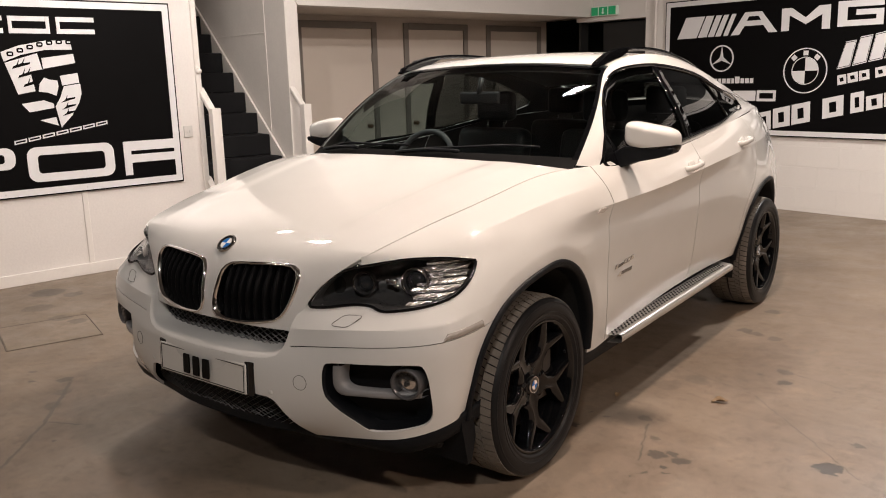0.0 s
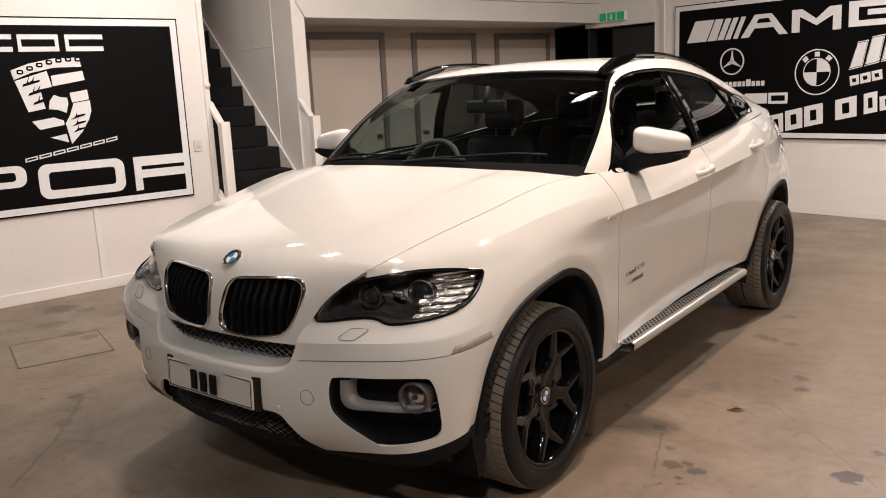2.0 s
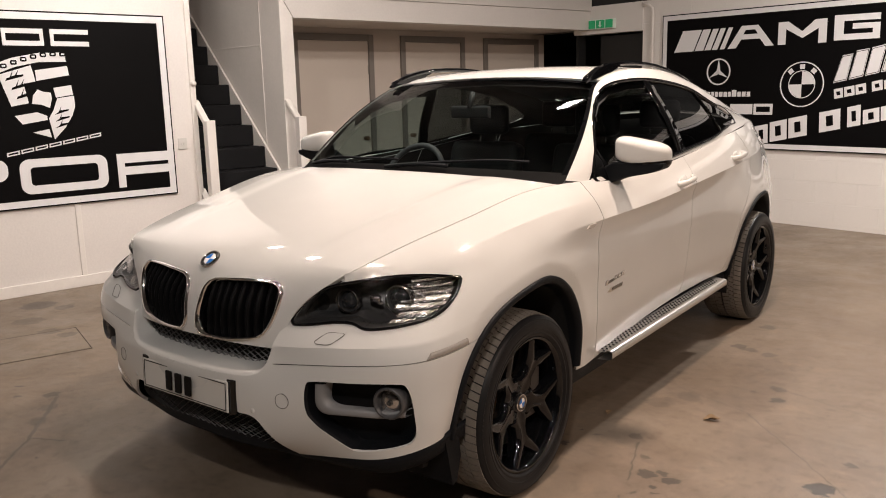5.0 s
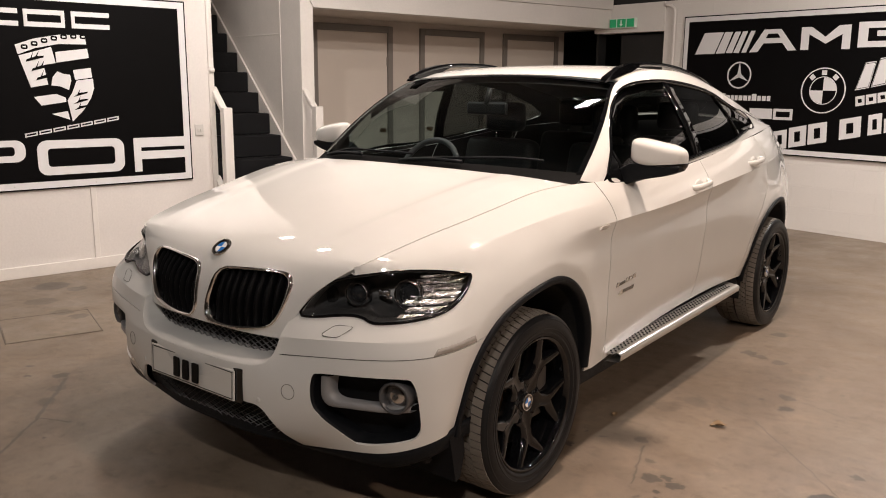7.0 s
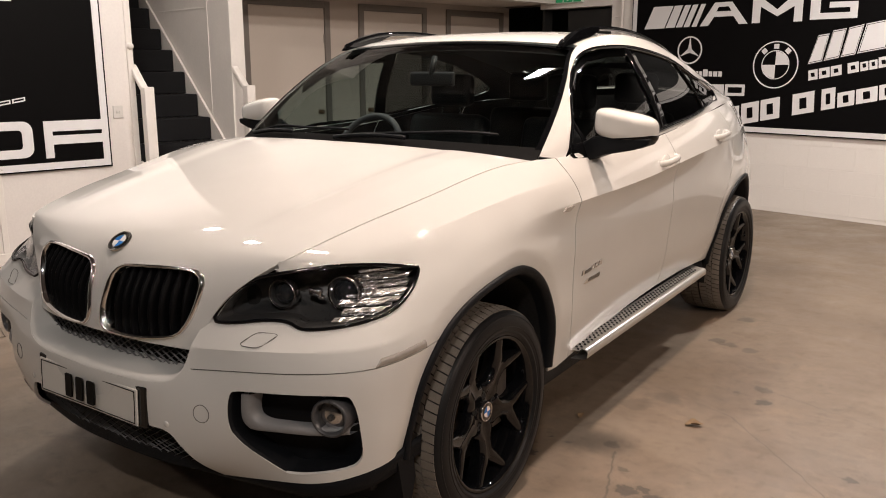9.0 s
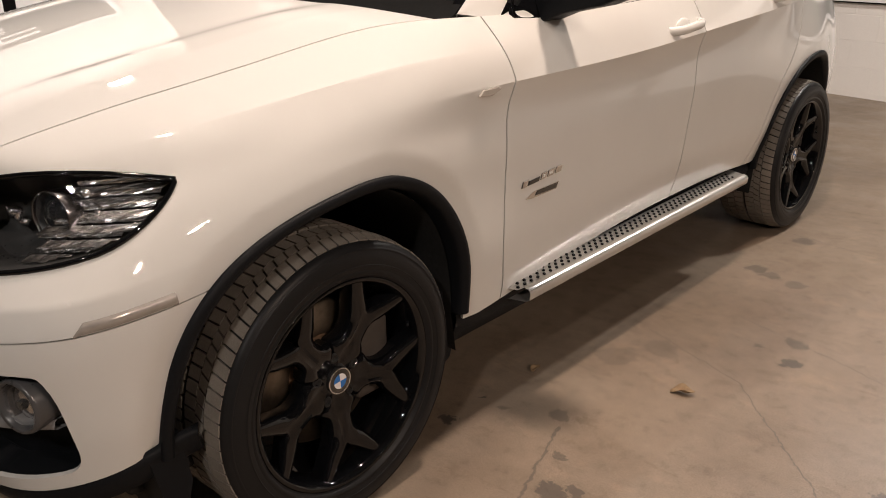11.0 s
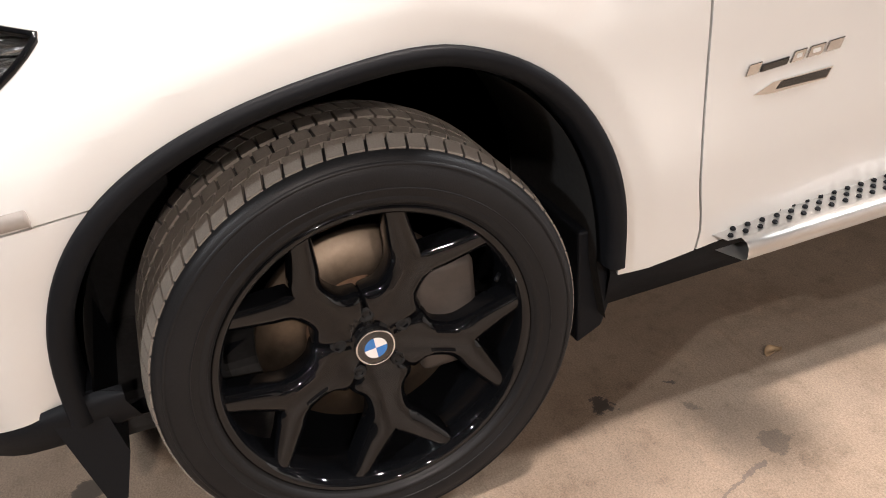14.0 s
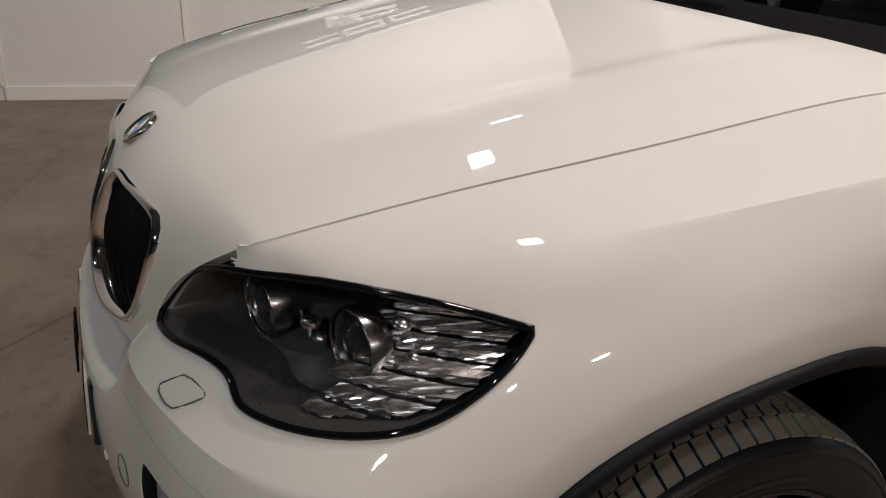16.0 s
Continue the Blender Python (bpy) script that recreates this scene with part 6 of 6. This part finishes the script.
def round_rect(x0, x1, z0, z1, r, n=6):
    out = []
    for cx, cz, a in ((x1 - r, z1 - r, 0), (x0 + r, z1 - r, 90), (x0 + r, z0 + r, 180), (x1 - r, z0 + r, 270)):
        out += [(cx + r * math.cos(radians(a + 90 * i / n)), cz + r * math.sin(radians(a + 90 * i / n))) for i in range(n + 1)]
    return out


def hollow(x0, x1, z0, z1, r, w, wz):
    o, i = round_rect(x0, x1, z0, z1, r), round_rect(x0 + w, x1 - w, z0 + wz, z1 - wz, max(.004, r - w * .6))
    return o + [o[0]] + [i[0]] + i[::-1]


def board(name, label, m, x0, x1, z0, z1, shapes, group="advertising boards"):
    t = thing(name, label, "advertising board", group)
    b = prism_bm(rect(x0, x1, z0, z1), -.022, 0.0)
    b.transform(m)
    bmesh.ops.recalc_face_normals(b, faces=b.faces[:])
    b.transform(ROOM)
    part("board_panel", b, BOARD_BLACK, t, "black panel", smooth=False)
    for p in (rect(x0 + .012, x1 - .012, z1 - .065, z1 - .012), rect(x0 + .012, x1 - .012, z0 + .012, z0 + .065), rect(x0 + .012, x0 + .065, z0 + .065, z1 - .065), rect(x1 - .065, x1 - .012, z0 + .065, z1 - .065)):
        part("border", flat(p, m), BOARD_WHITE, t, "white border", smooth=False)
    for p, mt, lift in shapes:
        part("shape", flat(p, m, .004, lift), mt, t, smooth=False)
    k = 0
    while x0 + .35 + k * .62 < x1:
        for z in (z0 + .036, z1 - .036):
            bb = revolve_bm([(0, .0075), (.004, .007), (.006, .0045)], 10)
            bb.transform(ROOM @ m @ Matrix.Translation((x0 + .35 + k * .62, z, 0)) @ pose(0, 0, 0, 0, -90, 0))
            part("screw", bb, SILVER, t)
        k += 1
    return t


W, Bk = BOARD_WHITE, BOARD_BLACK
sh = []
for a, b in ((-.327, -.60), (.010, -.289), (.355, .060)):
    sh += [(rect(min(a, b), max(a, b), 2.060, 2.097), W, 0), (rect(min(a, b), max(a, b), 1.967, 2.004), W, 0)]
sh += [(rect(-.289, -.262, 1.967, 2.097), W, .0042), (rect(-.017, .010, 1.967, 2.097), W, .0042), (rect(.060, .087, 1.967, 2.097), W, .0042)]
# shield of white patches
sh += [([(-.366, 1.827), (-.233, 1.876), (-.043, 1.913), (.154, 1.918), (.160, 1.845), (-.049, 1.842), (-.222, 1.806), (-.351, 1.755)], W, 0),
       ([(-.347, 1.746), (-.106, 1.818), (-.082, 1.694), (-.172, 1.678), (-.150, 1.527), (-.278, 1.505)], W, 0),
       ([(-.078, 1.78), (.165, 1.813), (.174, 1.74), (-.075, 1.698)], W, 0), ([(.044, 1.642), (.182, 1.662), (.188, 1.585), (.056, 1.565)], W, 0),
       ([(-.262, 1.432), (-.097, 1.455), (-.026, 1.425), (-.025, 1.392), (-.212, 1.365)], W, 0), ([(-.141, 1.298), (-.02, 1.32), (-.008, 1.251)], W, 0),
       ([(-.014, 1.403), (.027, 1.467), (.066, 1.56), (.194, 1.577), (.196, 1.495), (.168, 1.421), (.106, 1.328), (.013, 1.236)], W, 0),
       ([(-.113, 1.585), (-.075, 1.631), (-.036, 1.613), (.02, 1.605), (.025, 1.559), (.002, 1.486), (-.058, 1.513), (-.127, 1.522)], W, 0)]
for i in range(7):
    f = i / 6
    x, z = -.325 + .44 * f, 1.795 + .075 * math.sin(1.9 * f) + .02 * f
    sh.append((round_rect(x, x + .048, z, z + .036, .012, 3), Bk, .004))
    sh.append((round_rect(x + .012, x + .036, z + .012, z + .024, .004, 3), W, .008))
for x, z in ((-.30, 1.70), (-.265, 1.63), (-.235, 1.56)):
    sh += [([(x, z), (x + .13, z + .035), (x + .135, z + .05), (x + .07, z + .042), (x + .01, z + .02)], Bk, .004), ([(x + .03, z + .02), (x + .06, z + .08), (x + .045, z + .03)], Bk, .004), ([(x + .065, z + .03), (x + .10, z + .085), (x + .082, z + .035)], Bk, .004)]
for x, z in ((.03, 1.43), (.03, 1.375), (.03, 1.325)):
    sh += [([(x, z), (x + .11, z + .03), (x + .115, z + .042), (x + .05, z + .034)], Bk, .004), ([(x + .03, z + .015), (x + .055, z + .062), (x + .045, z + .022)], Bk, .004)]
# slanted row of small blocks, and the large hollow blocks below
for i in range(7):
    x = -.352 + i * .106
    z = 1.118 + (x + .352) * .17
    s = .17
    quad = lambda a, b, c, d: [(x + a, z + a * s + c), (x + b, z + b * s + c), (x + b, z + b * s + d), (x + a, z + a * s + d)]
    sh += [(quad(0, .094, .0, .009), W, 0), (quad(0, .094, .022, .031), W, 0), (quad(0, .010, .0, .031), W, .0042), (quad(.084, .094, .009, .022), W, 0)]
sh += [(hollow(-.275, .405, .813, 1.091, .075, .078, .066), W, 0), (hollow(-.95, -.358, .930, 1.100, .07, .078, .05), W, 0)]
sh += [(rect(.487, .936, 1.004, 1.085), W, 0), (rect(.550, .936, .903, .972), W, 0), (rect(.487, .550, .799, 1.004), W, 0)]
board("advertising_board", "black wall board with a white shield and large white blocks", ON_LEFT, -2.05, .998, .70, 2.232, sh)

sh = []
for q in ([(-2.779, 1.917), (-2.666, 2.159), (-2.419, 2.160), (-2.523, 1.921)], [(-2.505, 1.922), (-2.401, 2.16), (-2.303, 2.16), (-2.392, 1.925)], [(-2.376, 1.925), (-2.273, 2.159), (-2.204, 2.159), (-2.299, 1.926)],
          [(-2.281, 1.925), (-2.177, 2.159), (-2.116, 2.16), (-2.213, 1.926)], [(-2.181, 1.927), (-2.078, 2.162), (-2.026, 2.161), (-2.124, 1.927)]):
    sh.append((q, W, 0))
sh += [([(-2.084, 1.927), (-1.92, 2.169), (-1.724, 2.169), (-1.537, 1.938), (-1.634, 1.938), (-1.70, 2.021), (-1.922, 2.021), (-1.985, 1.930)], W, 0), ([(-1.896, 2.076), (-1.868, 2.122), (-1.760, 2.122), (-1.726, 2.076)], Bk, .004)]
sh += [([(-1.492, 1.94), (-1.494, 2.176), (-1.384, 2.176), (-1.23, 2.068), (-1.095, 2.180), (-.973, 2.182), (-.970, 1.94), (-1.055, 1.94), (-1.056, 2.092), (-1.225, 1.999), (-1.407, 2.101), (-1.407, 1.94)], W, 0)]
sh += [([(-.895, 1.952), (-.898, 2.203), (-.450, 2.198), (-.451, 2.136), (-.801, 2.140), (-.800, 2.011), (-.516, 2.011), (-.518, 2.056), (-.714, 2.058), (-.713, 2.112), (-.449, 2.108), (-.446, 1.953)], W, 0)]
# ring with three spokes
sh.append((ring_poly(-2.186, 1.677, .134, .150), W, 0))
for a in (90, 210, 330):
    c, s = math.cos(radians(a)), math.sin(radians(a))
    sh.append(([(-2.186 + .138 * c, 1.677 + .138 * s), (-2.186 - .026 * s - .01 * c, 1.677 + .026 * c - .01 * s), (-2.186 + .026 * s - .01 * c, 1.677 - .026 * c - .01 * s)], W, .0))
# roundel: two rings, two light quarters, three small blocks
cx, cz = -1.204, 1.518
sh += [(ring_poly(cx, cz, .226, .238), W, 0), (ring_poly(cx, cz, .138, .146), W, 0)]
for a in (0, 180):
    q = np.linspace(radians(a), radians(a + 90), 14)
    sh.append(([(cx, cz)] + [(cx + .136 * math.cos(t), cz + .136 * math.sin(t)) for t in q], W, .0))
for a in (48, 90, 132):
    c, s = math.cos(radians(a)), math.sin(radians(a))
    e = [(-.026, -.024), (.026, -.024), (.026, .024), (-.026, .024)]
    sh.append(([(cx + .185 * c + x * s + z * c, cz + .185 * s - x * c + z * s) for x, z in e], W, 0))
# word rows as plain bars
x = -2.40
for wdt in (.06, .045, .035, .035, .045, .045, .03, .055, .04, .045, .04):
    sh.append((rect(x, x + wdt, 1.395, 1.395 + (.075 if wdt > .05 else .055)), W, 0))
    x += wdt + .014
sh += [(rect(-2.02, -1.75, 1.20, 1.312), W, 0), (hollow(-1.735, -1.513, 1.195, 1.315, .004, .03, .03), W, 0)]
for q in ([(-.872, 1.524), (-.792, 1.801), (-.689, 1.816), (-.739, 1.551)], [(-.718, 1.555), (-.654, 1.843), (-.533, 1.861), (-.58, 1.586)], [(-.56, 1.59), (-.507, 1.866), (-.375, 1.893), (-.43, 1.616)], [(-.412, 1.622), (-.353, 1.896), (-.10, 1.94), (-.16, 1.668)]):
    sh.append((q, W, 0))
    c = (sum(p[0] for p in q) / 4, sum(p[1] for p in q) / 4)
    sc = lambda f: [(c[0] + (p[0] - c[0]) * f, c[1] + (p[1] - c[1]) * f) for p in q]
    sh.append((sc(.93) + [sc(.93)[0], sc(.89)[0]] + sc(.89)[::-1], Bk, .004))


def slanted(x, z, w, h, s):
    return [(x, z + 0), (x + w, z + w * s), (x + w - .01, z + w * s + h), (x - .01, z + h)]


for x, w in ((-.850, .088), (-.748, .10), (-.636, .10), (-.48, .10), (-.365, .07), (-.285, .07), (-.205, .09), (-.10, .05), (-.035, .04)):
    z = 1.363 + (x + .85) * .19
    sh += [(slanted(x, z, w, .098 if w > .075 else .085, .19), W, 0), (slanted(x + w * .3, z + .03 + w * .06, w * .4, .038, .19), Bk, .004)]
for x, w, h in ((-1.70, .15, .205), (-1.525, .19, .215), (-1.315, .20, .215), (-.985, .215, .21), (-.70, .13, .205), (-.545, .155, .14), (-.375, .19, .14), (-.17, .14, .14), (-.02, .09, .14)):
    z = .868 + (x + 1.66) * .215
    sh += [(slanted(x, z, w, h, .205), W, 0), (slanted(x + w * .34, z + h * .25 + w * .07, w * .32, h * .5, .205), Bk, .004)]
board("advertising_board", "long black wall board with white stripes, rings and blocks", ON_BACK, -2.952, 1.9, .812, 2.357, sh)

# a third board behind the camera, seen in the car's windows
ON_EAST = Matrix(((0, 0, -1, U1 - .022), (1, 0, 0, 0), (0, 1, 0, 0), (0, 0, 0, 1)))
sh = [(rect(-.6, 1.9, 1.75, 2.0), W, 0), (rect(-.2, .6, 1.1, 1.45), W, 0), (ring_poly(1.5, 1.3, .2, .26), W, 0)]
board("advertising_board", "black wall board with white blocks on the far side", ON_EAST, -1.2, 2.6, .8, 2.3, sh)

# light switch by the stairs
t = thing("light_switch", "white square double light switch on the wall", "switch")
b = box_bm(UL, UL + .012, 1.045, 1.125, 1.085, 1.185, .003)
b.transform(ROOM)
part("switch_plate", b, SWITCH, t, smooth=False)
for v0 in (1.068, 1.090):
    b = box_bm(UL + .012, UL + .019, v0, v0 + .014, 1.122, 1.148, .002)
    b.transform(ROOM)
    part("rocker", b, SWITCH, t, smooth=False)
t = thing("wall_knob", "small round white fitting on the stair opening trim", "fitting")
b = revolve_bm([(0, .03), (.018, .028), (.026, .015), (.028, 0)], 18)
b.transform(ROOM @ pose(UL + .02, OPEN0 - .018, 1.66))
part("fitting", b, WOODWORK, t)

# dry leaves and an inspection cover in the floor
for x, y, a, s in ((1.305, 1.075, 30, 1.0), (.866, .893, 100, .6)):
    P = np.zeros((9, 5, 3))
    for i, f in enumerate(np.linspace(0, 1, 9)):
        for j, g in enumerate(np.linspace(-1, 1, 5)):
            w = .022 * math.sin(math.pi * min(1, f * .95 + .04)) ** .8
            P[i, j] = ((f - .5) * .075, g * w + .006 * math.sin(f * 5), .004 + .014 * g * g * math.sin(math.pi * f) + .010 * f * f + .003 * math.sin(9 * f + 3 * g))
    b = grid_bm(P * s)
    b.transform(pose(x, y, 0, 0, 0, a))
    ob = tagged(link("dry_leaf", b, LEAF), "curled dry brown leaf lying on the concrete", "leaf", "fallen leaves")
    ob.modifiers.new("thick", "SOLIDIFY").thickness = .0012
t = thing("inspection_cover", "worn rectangular inspection cover set in the floor", "floor cover")
hm = Matrix.Translation((-2.66, -.11, 0)) @ pose(0, 0, 0, 0, 0, -20)
b = box_bm(-.28, .28, -.27, .27, -.01, .004, .002)
b.transform(hm)
part("cover_plate", b, FLOOR, t, smooth=False)
for q in ((-.288, -.284, -.278, .278), (.284, .288, -.278, .278), (-.284, .284, .274, .278), (-.284, .284, -.278, -.274)):
    b = box_bm(q[0], q[1], q[2], q[3], -.01, .005, .001)
    b.transform(hm)
    part("cover_frame", b, surface("cover_iron", (0.15, 0.128, 0.105), 0.7), t, smooth=False)

# ---- blocks of the far wall, each on one shared mesh ----
blk = box_bm(-.2232, .2232, -.0035, .0, -.1107, .1107)
bmesh.ops.delete(blk, geom=[f for f in blk.faces if f.normal.y > .9], context="FACES")
bmesh.ops.bevel(blk, geom=[e for e in blk.edges if all(v.co.y < -.002 for v in e.verts)], offset=.0016, segments=1, affect="EDGES")
bme = bpy.data.meshes.new("block")
blk.to_mesh(bme)
blk.free()
bme.materials.append(BLOCK)
rng = random.Random(4)
for row in range(11):
    z = .04 + .1125 + row * .225
    u = BD1 + .225 + (.0 if row % 2 else .225)
    while u < 2.6:
        if not (-2.75 < u < 1.68 and .92 < z - .11 and z + .11 < 2.25):
            ob = new("block", bme)
            ob.parent = wall_n
            ob.matrix_basis = ROOM @ pose(u, VB + .012 + rng.uniform(-.001, .001), z, 0, 0, rng.uniform(-.15, .15))
        u += .45
